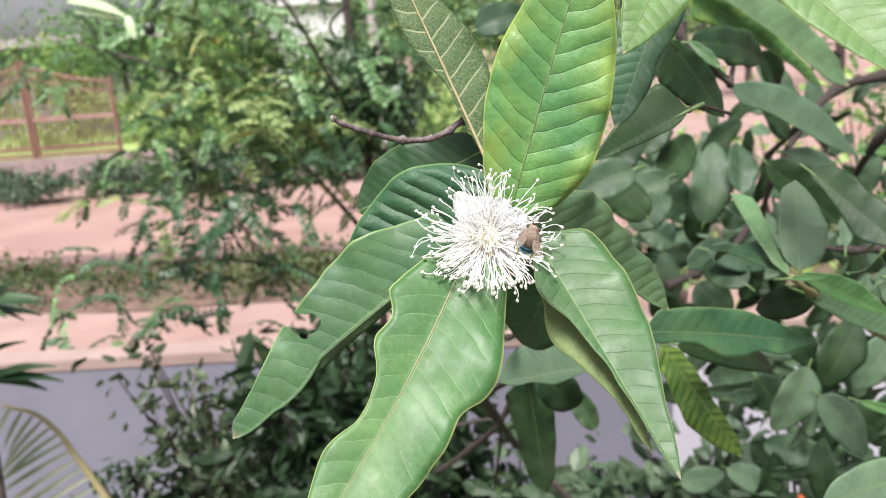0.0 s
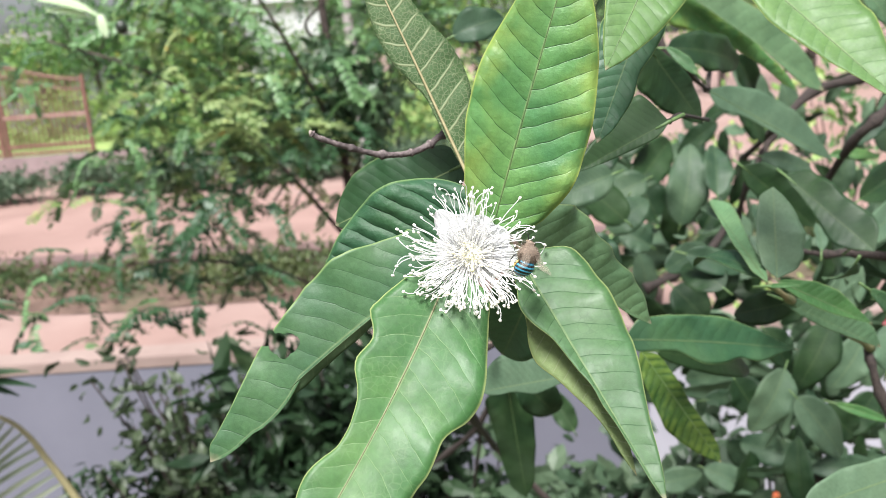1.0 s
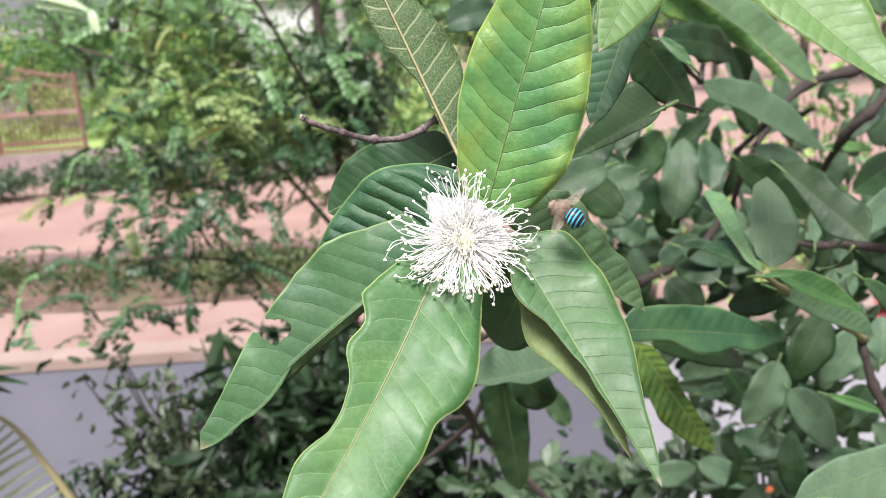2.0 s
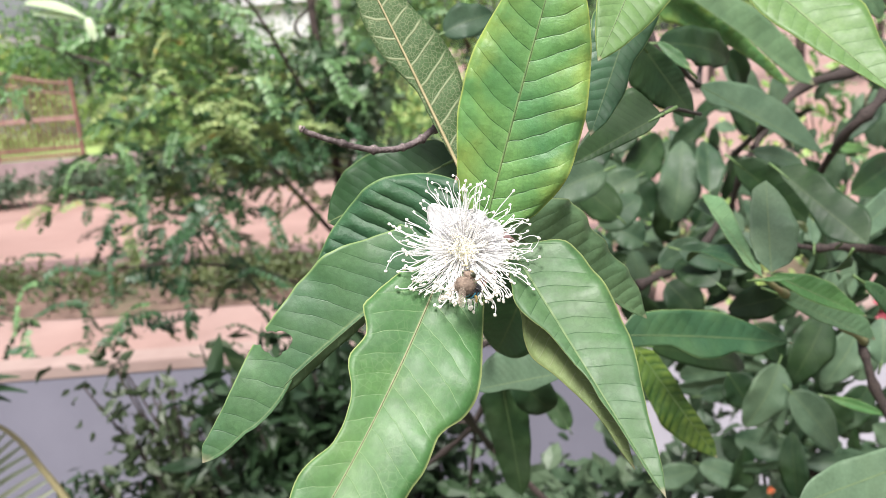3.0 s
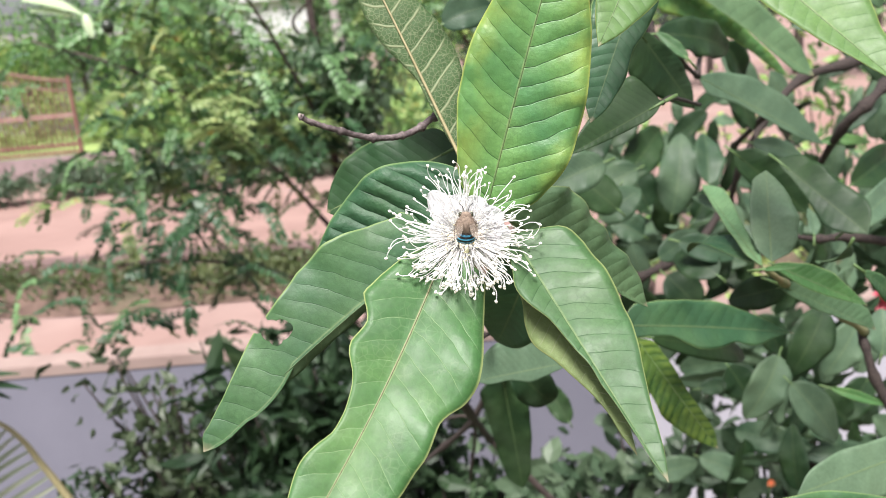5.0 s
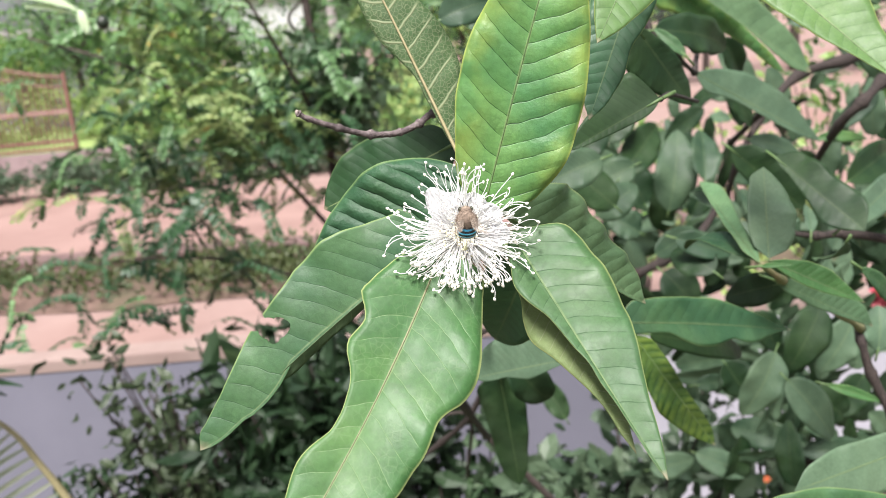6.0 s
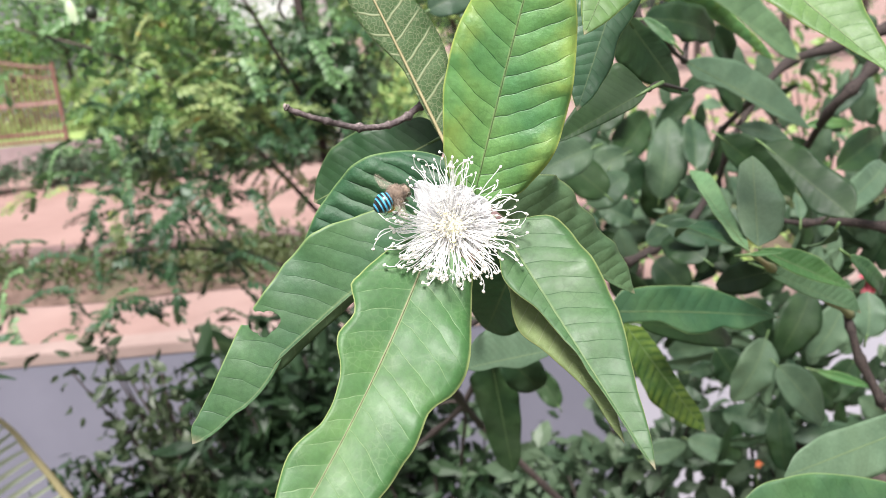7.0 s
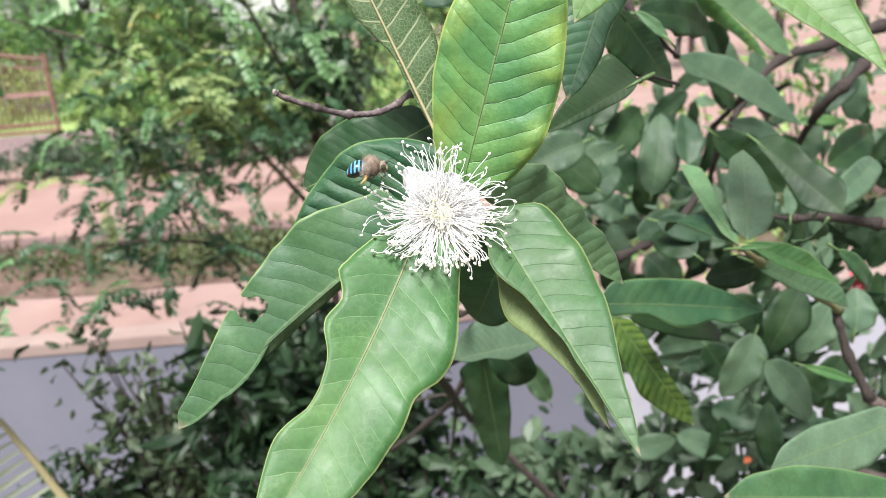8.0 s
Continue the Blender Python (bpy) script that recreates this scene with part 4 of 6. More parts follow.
stem("stem", branches[2], [(0.153, 0.6328, 2.0445), (0.1433, 0.5896, 1.9961), (0.1659, 0.5941, 1.9707), (0.1962, 0.6525, 1.9544)], 0.003, 0.0015, "bark")
stem("stem", branches[2], [(0.3118, 0.8992, 1.8584), (0.3132, 0.8073, 1.9035), (0.358, 0.8358, 1.9312), (0.4195, 0.8699, 1.9388), (0.5084, 0.9264, 1.9509)], 0.003, 0.006, "bark")
stem("stem", branches[2], [(0.1962, 0.6525, 1.9544), (0.2204, 0.7194, 1.9724), (0.2427, 0.7745, 1.9851)], 0.002, 0.003, "bark")
stem("stem", branches[3], [(0.1559, 0.409, 1.8696), (0.172, 0.4215, 1.856), (0.2102, 0.4764, 1.825), (0.2614, 0.5303, 1.7884), (0.2918, 0.5661, 1.7641)], 0.0015, 0.0026, "greenbark")
stem("stem", branches[4], [(0.2944, 0.5892, 1.7737), (0.2911, 0.5641, 1.7561), (0.2965, 0.5581, 1.7312), (0.3111, 0.55, 1.6974)], 0.0026, 0.0036, "bark")
stem("stem", branches[4], [(0.4201, 0.7937, 1.9223), (0.3875, 0.7682, 1.9056), (0.3743, 0.7832, 1.884), (0.3744, 0.8421, 1.8305)], 0.0055, 0.0035, "bark")
stem("stem", branches[4], [(0.2498, 0.6027, 1.8322), (0.2644, 0.5827, 1.8332), (0.2853, 0.5831, 1.833), (0.3264, 0.5818, 1.8241)], 0.002, 0.004, "bark")
stem("stem", branches[4], [(0.2997, 0.8825, 1.7924), (0.2984, 0.8435, 1.8429), (0.3259, 0.8549, 1.8865), (0.3385, 0.8571, 1.8941)], 0.003, 0.004, "bark")
stem("stem", branches[4], [(0.1826, 0.8156, 1.7408), (0.2133, 0.8192, 1.7525), (0.2443, 0.8235, 1.767), (0.2935, 0.8825, 1.7929)], 0.005, 0.004, "bark")
stem("stem", branches[5], [(0.077, 0.3969, 1.8483), (0.0745, 0.4356, 1.8385), (0.0618, 0.519, 1.8018)], 0.0012, 0.003, "bark")
stem("stem", branches[5], [(0.3339, 1.0838, 1.3551), (0.4015, 1.0868, 1.3613), (0.476, 1.0858, 1.3508), (0.5112, 0.9916, 1.3834)], 0.005, 0.007, "bark")
stem("stem", branches[5], [(0.2343, 0.3822, 1.7754), (0.2563, 0.3967, 1.7488), (0.214, 0.3365, 1.7593)], 0.002, 0.002, "bark")
stem("stem", branches[6], [(0.0256, 0.6147, 1.7342), (0.0105, 0.5581, 1.7562), (-0.0091, 0.7414, 1.6662)], 0.002, 0.003, "bark")
stem("stem", branches[6], [(0.0059, 0.3767, 1.8566), (0.0152, 0.3963, 1.8514), (0.0299, 0.397, 1.853)], 0.0012, 0.0016, "bark")
stem("stem", branches[6], [(-0.0905, 0.9926, 1.4398), (-0.0399, 0.9554, 1.4932), (-0.0021, 0.9175, 1.5447), (0.0227, 0.882, 1.6071)], 0.003, 0.004, "bark")
stem("stem", branches[6], [(-0.0565, 0.9166, 1.546), (-0.0021, 0.9175, 1.5447), (-0.0114, 0.9898, 1.4217)], 0.002, 0.002, "bark")

guava_leaf(branches[0], "yellowing", (0.006, 0.2285, 1.9485), (0.0336, 0.2286, 2.0293), (-0.09, -1, 0.03), (11.6, 15.6, 18.2, 19.4, 19.5, 19.3, 18.5, 17.4, 16, 13.7, 11, 7.6, 4.2), (7.8, 11, 12.6, 14.2, 15.6, 15.9, 16, 15.4, 13.9, 12, 10.2, 8.4, 5.1), bend=-0.003, fold=9, wave=(0.05, 4, 1), rib="green", label="large yellow-green leaf with pale yellow margins")
guava_leaf(branches[0], "under", (0.0006, 0.2485, 1.9631), (-0.0295, 0.2683, 2.0371), (0.07, -0.96, 0.29), (3.1, 6.3, 11, 13.5, 13.9, 12.6, 10.3, 8.3, 6.5, 5, 2.9), (0.8, 1.1, 1.4, 1.6, 3.7, 6.1, 7.1, 7.1, 6.1, 4.5, 2.7), bend=0.004, fold=-6, rib="tan", label="pale leaf underside with a raised tan midrib")
bitten = guava_leaf(branches[0], "mid", (-0.0065, 0.2288, 1.9426), (-0.0782, 0.2076, 1.8924), (0.02, -0.93, 0.37), (12.7, 13.7, 14.7, 15.8, 16.7, 18.0, 18.7, 19.3, 19.9, 19.8, 19.5, 19.2, 18.9, 18.0, 17.2, 16.5, 15.9, 15.4, 14.7, 15.5, 15.5, 14.7, 13.7, 12.5, 11.2, 9.3, 8.3, 7.2, 5.8, 4.1), (0.6, 0.6, 0.6, 0.6, 0.6, 0.7, 0.6, 0.6, 0.6, 0.6, 0.6, 0.6, 0.6, 0.6, 0.6, 0.6, 0.6, 0.6, 0.7, 0.7, 0.7, 0.7, 0.7, 0.7, 0.7, 0.7, 0.7, 0.7, 0.7, 0.7), bend=0.024, fold=6, label="narrow green leaf bitten at its margin", bites=((0.573, 11.4, 3.0), (0.598, 13.2, 3.1), (0.616, 17.4, 2.9), (0.556, 10.6, 1.8), (0.603, 10.4, 2.0)),
                    shift=(0.0, 0.0, 0.0, 0.0, 0.0, 0.0, -0.3, 0.0, 0.0, 0.0, 0.0, 0.0, 0.0, 0.0, 0.0, 0.0, 0.0, 0.0, 0.0, 0.0, -1.2, -2.2, -2.8, -3.2, -3.2, -3.1, -2.3, -2.2, -2.1, -1.7, -0.8, 0.0))
folded = guava_leaf(branches[0], "back", (-0.0065, 0.2300, 1.9422), (-0.0782, 0.2090, 1.8919), (0.45, -0.75, -0.34), (0.05, 0.05, 0.05, 0.05), (0.1, 1.0, 2.4, 3.4, 2.8, 3.8, 3.2, 1.2, 0.1, 0.05), bend=0.024, fold=2, wave=(0.12, 5, 0), label="lower half of the bitten leaf, folded behind")
folded.name, folded.parent = "folded_half", bitten
guava_leaf(branches[0], "deep", (0.0095, 0.2453, 1.9537), (-0.0589, 0.249, 1.9204), (-0.19, -0.94, 0.28), (10.5, 16.9, 20.3, 22.2, 22.5, 21.5, 18.9, 15, 10.9, 7.9, 4.7), (3.5, 4.9, 6, 6.9, 7.4, 7.4, 7.4, 7.5, 7.5, 5.8, 3.5), fold=10, wave=(0.1, 3, 0), label="dark green leaf with deep veins")
guava_leaf(branches[0], "soft", (0.0022, 0.2745, 1.9639), (-0.0477, 0.2836, 1.9428), (-0.28, -0.92, 0.27), (8.5, 10.8, 12.6, 14.2, 15, 15.5, 14.2, 12.2, 8.4), (6.1, 8.7, 9.5, 10.3, 11.1, 10.7, 9.2, 7.8, 5.2), fold=5)
guava_leaf(branches[0], "light", (-0.0055, 0.2148, 1.944), (-0.0461, 0.1627, 1.8872), (0.17, -0.78, 0.59), (5.1, 8.1, 10.5, 12.1, 13.7, 14.7, 15.6, 13.2, 11.6, 12.2, 13, 12, 9.5, 7.8, 7, 6.4, 6.3, 6.6, 8.1, 9.3, 9.8, 9.4, 8.5, 7.5, 6.3, 4.7), (11.3, 13.8, 14.9, 16.1, 17.3, 18.2, 19.2, 20.2, 20.9, 21.4, 21, 19.9, 17.7, 16.5, 16.6, 16.9, 16.9, 16.2, 15.9, 15.5, 14.7, 14, 12.7, 11, 9.3, 6.2), bend=-0.023, fold=10, rib="straw", label="large wavy green leaf with a pale tan midrib")
guava_leaf(branches[0], "dusty", (0.0127, 0.2195, 1.9449), (0.0412, 0.1669, 1.8964), (-0.01, -0.68, 0.73), (3.6, 5.6, 7.6, 6.6, 4.0, 3.0, 2.2, 1.0, 1.2, 0.7, 0.6, 0.6, 0.6), (11.9, 15.5, 15.9, 16.1, 16.1, 15.4, 14.2, 12.4, 10.5, 8.4, 6.2, 4.6, 2.7), fold=14, rib="green", label="folded green leaf with a brown-edged margin")
guava_leaf(branches[0], "turned", (0.0136, 0.2222, 1.9368), (0.0372, 0.1805, 1.8962), (0.05, -0.68, 0.73), (3.3, 4.6, 7.1, 7.6, 5.4, 3.3, 1.6, 0.6, 0.6), (0.8, 1.1, 2, 3.9, 4.5, 4.6, 4.4, 4.1, 2.3), fold=-10)
guava_leaf(branches[0], "wan", (0.0122, 0.2561, 1.9429), (0.0649, 0.2822, 1.8981), (0.49, -0.87, 0.07), (1, 1.5, 1.8, 2.2, 2.5, 2.3, 1.5, 0.7, 1.1, 1.5, 1), (12.2, 17.1, 19.7, 19.7, 17.8, 15.9, 14, 12.3, 10.9, 8.2, 4.8), wave=(0.08, 6, 0), label="dull green leaf tilted down behind the flower")
guava_leaf(branches[1], "bright", (0.0656, 0.2524, 2.0352), (0.04, 0.2269, 1.993), (0.09, -0.88, 0.47), (4.6, 6.5, 7.9, 9.1, 9.3, 7.7, 5.6, 3.1), (8.9, 12.5, 13.3, 12.7, 11.4, 9.5, 7, 4.1), bend=-0.006, fold=4, rib="green", label="bright young leaf, light from above put into its colour")
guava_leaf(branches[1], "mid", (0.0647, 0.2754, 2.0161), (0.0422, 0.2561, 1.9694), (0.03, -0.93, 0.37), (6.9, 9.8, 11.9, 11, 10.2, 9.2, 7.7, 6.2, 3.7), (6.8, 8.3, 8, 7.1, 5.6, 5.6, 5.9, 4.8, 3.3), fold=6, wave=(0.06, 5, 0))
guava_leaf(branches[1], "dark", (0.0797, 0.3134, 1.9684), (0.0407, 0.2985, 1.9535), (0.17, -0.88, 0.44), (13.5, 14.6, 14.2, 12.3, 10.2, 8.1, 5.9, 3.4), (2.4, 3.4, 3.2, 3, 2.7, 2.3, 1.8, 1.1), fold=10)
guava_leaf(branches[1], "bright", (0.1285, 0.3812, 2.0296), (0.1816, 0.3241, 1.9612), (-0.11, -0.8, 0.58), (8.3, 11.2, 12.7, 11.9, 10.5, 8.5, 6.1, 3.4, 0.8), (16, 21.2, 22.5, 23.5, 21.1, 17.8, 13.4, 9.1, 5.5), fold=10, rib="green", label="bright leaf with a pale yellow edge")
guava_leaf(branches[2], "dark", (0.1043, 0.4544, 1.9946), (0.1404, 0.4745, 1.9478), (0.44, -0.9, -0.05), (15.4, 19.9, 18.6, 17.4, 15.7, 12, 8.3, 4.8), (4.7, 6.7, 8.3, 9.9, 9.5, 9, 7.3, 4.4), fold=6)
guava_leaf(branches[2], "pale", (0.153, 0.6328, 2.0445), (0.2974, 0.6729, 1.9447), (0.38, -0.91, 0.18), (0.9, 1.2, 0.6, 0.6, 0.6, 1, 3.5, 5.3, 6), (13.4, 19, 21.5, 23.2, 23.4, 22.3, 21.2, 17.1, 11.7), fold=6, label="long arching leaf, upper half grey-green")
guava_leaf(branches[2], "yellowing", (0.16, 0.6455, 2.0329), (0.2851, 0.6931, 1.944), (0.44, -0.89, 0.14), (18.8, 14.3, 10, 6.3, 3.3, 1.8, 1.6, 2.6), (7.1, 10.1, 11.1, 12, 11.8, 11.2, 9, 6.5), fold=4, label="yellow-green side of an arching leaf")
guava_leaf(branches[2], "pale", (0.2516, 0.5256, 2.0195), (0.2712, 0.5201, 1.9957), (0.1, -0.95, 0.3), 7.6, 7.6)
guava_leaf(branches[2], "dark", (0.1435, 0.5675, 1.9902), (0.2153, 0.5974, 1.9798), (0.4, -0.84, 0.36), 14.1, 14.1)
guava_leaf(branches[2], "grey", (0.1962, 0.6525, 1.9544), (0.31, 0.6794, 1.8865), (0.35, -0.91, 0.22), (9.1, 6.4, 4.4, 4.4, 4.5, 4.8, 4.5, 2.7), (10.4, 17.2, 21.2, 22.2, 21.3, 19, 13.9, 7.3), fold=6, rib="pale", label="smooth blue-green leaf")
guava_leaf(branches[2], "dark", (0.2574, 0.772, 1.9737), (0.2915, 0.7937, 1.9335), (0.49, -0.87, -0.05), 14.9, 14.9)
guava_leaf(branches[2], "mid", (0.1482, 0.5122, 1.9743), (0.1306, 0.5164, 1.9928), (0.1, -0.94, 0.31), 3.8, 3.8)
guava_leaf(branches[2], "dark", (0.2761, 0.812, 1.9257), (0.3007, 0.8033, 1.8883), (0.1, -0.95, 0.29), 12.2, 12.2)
guava_leaf(branches[3], "wan", (0.1554, 0.4092, 1.8702), (0.1497, 0.4936, 1.8997), (-0.02, -0.33, 0.94), (3.2, 4.3, 5, 5.8, 7.1, 8.3, 9.1, 8.8), (4.2, 4.2, 4.2, 3.9, 3.4, 2.8, 2.2, 1.4), fold=14, rib="pale", label="young upright leaf, pale green")
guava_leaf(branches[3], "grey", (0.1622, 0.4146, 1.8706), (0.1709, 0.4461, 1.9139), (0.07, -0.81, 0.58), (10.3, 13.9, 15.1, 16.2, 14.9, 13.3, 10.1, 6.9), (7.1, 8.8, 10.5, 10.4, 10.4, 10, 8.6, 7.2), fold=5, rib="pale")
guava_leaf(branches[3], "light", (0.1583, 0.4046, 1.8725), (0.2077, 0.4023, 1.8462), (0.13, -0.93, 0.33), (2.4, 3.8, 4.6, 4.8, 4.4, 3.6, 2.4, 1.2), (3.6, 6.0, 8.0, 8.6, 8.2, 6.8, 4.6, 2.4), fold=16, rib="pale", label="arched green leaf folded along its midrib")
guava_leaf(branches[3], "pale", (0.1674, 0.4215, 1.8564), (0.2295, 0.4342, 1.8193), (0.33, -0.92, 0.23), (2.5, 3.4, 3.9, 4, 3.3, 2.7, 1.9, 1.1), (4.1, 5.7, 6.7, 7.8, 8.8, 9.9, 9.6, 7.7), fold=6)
guava_leaf(branches[3], "mid", (0.1577, 0.4242, 1.8683), (0.1377, 0.5064, 1.8691), (-0.42, -0.11, 0.9), 6.7, 6.7, fold=14)
guava_leaf(branches[3], "dark", (0.1852, 0.4498, 1.8445), (0.1564, 0.4761, 1.8287), (-0.71, -0.69, 0.15), 10.1, 10.1)
guava_leaf(branches[3], "light", (0.1531, 0.4039, 1.8701), (0.1652, 0.3946, 1.8729), (-0.62, -0.7, 0.35), 1.4, 1.4)
guava_leaf(branches[3], "grey", (0.2182, 0.4456, 1.8664), (0.2187, 0.481, 1.8428), (0.22, -0.54, -0.81), 7.3, 7.3)
guava_leaf(branches[4], "dark", (0.2126, 0.6182, 1.8976), (0.2727, 0.6216, 1.8439), (0.24, -0.95, -0.15), (7.8, 10, 11.1, 11.2, 10.6, 9.1, 5.4), (11.4, 15, 18.2, 18.2, 18, 14.9, 10.5), fold=10)
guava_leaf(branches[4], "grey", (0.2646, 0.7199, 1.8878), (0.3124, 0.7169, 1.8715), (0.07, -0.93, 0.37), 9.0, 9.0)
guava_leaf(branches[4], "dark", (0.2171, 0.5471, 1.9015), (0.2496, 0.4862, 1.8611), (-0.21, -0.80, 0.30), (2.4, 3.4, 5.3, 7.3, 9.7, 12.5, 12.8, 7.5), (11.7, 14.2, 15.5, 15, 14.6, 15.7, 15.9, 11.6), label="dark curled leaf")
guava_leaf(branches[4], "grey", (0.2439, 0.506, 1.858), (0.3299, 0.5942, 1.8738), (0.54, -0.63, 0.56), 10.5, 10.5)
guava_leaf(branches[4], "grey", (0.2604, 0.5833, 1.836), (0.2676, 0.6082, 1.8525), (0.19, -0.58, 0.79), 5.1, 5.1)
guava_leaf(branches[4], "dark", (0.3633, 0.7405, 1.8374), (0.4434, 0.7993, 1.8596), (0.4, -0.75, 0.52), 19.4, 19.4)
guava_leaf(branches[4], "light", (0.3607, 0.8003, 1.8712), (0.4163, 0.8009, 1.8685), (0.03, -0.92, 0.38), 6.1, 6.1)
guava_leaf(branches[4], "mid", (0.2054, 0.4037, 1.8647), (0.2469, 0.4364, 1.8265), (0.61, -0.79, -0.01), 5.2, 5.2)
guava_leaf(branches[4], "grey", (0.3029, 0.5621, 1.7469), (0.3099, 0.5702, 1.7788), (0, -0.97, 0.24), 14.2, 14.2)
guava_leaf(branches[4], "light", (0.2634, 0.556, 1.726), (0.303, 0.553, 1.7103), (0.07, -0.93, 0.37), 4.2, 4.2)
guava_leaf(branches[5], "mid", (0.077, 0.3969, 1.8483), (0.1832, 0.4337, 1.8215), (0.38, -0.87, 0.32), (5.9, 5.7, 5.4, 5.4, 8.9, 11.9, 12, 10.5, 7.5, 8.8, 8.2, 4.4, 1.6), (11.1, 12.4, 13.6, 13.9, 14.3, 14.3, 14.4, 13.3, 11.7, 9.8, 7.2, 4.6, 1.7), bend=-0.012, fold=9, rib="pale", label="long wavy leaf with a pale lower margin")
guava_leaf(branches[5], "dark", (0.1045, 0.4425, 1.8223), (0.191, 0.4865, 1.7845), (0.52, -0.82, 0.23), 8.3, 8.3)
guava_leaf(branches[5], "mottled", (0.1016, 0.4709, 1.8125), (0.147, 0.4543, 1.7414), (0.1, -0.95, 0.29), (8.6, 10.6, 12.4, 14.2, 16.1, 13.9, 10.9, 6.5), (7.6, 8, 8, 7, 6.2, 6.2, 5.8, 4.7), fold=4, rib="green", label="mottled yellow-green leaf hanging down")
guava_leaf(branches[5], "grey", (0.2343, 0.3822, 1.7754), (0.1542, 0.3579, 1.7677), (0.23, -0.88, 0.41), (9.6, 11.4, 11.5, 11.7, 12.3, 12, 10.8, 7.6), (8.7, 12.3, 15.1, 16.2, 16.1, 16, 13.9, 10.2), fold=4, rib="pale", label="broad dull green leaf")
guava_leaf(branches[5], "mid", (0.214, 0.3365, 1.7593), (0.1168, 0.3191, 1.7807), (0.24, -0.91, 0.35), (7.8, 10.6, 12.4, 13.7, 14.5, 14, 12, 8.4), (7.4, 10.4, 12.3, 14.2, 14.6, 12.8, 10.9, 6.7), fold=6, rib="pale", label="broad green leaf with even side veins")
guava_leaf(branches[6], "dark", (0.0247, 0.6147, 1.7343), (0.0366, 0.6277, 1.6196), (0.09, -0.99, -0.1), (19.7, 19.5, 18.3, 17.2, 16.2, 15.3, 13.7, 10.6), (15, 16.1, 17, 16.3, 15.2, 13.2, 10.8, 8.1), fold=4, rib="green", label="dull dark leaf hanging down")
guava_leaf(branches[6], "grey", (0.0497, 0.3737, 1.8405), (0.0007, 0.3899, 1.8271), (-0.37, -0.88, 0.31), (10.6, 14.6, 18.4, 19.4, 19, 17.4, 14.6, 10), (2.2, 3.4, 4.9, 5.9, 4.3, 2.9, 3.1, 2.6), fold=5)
guava_leaf(branches[6], "dark", (0.0278, 0.5601, 1.7629), (0.0625, 0.5709, 1.7205), (0.35, -0.94, 0.05), 16.1, 16.1)
guava_leaf(branches[6], "mid", (0.0305, 0.3016, 1.9254), (0.0088, 0.3363, 1.8596), (-0.26, -0.89, -0.38), 16.3, 16.3)
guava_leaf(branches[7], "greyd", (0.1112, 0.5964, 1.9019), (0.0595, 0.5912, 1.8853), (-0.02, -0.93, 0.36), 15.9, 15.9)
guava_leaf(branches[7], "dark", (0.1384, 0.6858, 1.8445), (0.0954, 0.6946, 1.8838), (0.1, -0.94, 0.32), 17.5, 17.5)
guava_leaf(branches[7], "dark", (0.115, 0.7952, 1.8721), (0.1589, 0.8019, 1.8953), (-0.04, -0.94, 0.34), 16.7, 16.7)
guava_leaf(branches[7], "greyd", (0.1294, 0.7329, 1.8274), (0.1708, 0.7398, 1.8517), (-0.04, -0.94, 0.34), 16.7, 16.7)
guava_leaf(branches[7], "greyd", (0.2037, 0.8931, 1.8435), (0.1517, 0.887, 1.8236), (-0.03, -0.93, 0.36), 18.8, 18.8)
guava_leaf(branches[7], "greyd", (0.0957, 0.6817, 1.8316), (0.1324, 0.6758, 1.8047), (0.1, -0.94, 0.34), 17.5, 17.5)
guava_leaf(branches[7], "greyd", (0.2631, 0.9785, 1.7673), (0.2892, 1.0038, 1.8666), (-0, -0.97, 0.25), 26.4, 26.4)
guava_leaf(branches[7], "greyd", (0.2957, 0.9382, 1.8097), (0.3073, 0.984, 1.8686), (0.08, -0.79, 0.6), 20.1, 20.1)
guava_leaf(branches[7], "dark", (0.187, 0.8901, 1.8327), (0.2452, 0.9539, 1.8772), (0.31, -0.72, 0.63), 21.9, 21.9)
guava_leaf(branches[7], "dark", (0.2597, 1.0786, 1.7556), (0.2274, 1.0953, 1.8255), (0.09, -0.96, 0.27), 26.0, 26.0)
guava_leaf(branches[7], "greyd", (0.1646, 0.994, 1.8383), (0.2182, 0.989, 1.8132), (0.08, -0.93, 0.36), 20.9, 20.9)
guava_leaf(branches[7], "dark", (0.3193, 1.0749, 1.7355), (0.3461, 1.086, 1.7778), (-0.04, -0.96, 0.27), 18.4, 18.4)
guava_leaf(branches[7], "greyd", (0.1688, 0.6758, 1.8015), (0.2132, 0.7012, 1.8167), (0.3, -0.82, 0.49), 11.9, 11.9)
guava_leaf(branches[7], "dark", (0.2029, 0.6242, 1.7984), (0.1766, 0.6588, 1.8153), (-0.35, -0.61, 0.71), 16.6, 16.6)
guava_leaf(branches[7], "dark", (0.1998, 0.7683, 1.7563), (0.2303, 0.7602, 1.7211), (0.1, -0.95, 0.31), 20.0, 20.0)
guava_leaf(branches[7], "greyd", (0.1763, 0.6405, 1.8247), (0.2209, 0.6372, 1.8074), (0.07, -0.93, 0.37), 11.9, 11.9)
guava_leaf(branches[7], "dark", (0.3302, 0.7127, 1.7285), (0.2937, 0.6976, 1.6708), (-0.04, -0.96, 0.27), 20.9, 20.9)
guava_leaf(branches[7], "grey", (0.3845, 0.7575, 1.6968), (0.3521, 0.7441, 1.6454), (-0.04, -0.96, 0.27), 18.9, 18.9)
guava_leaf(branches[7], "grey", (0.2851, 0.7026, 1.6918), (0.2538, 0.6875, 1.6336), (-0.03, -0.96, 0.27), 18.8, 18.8)
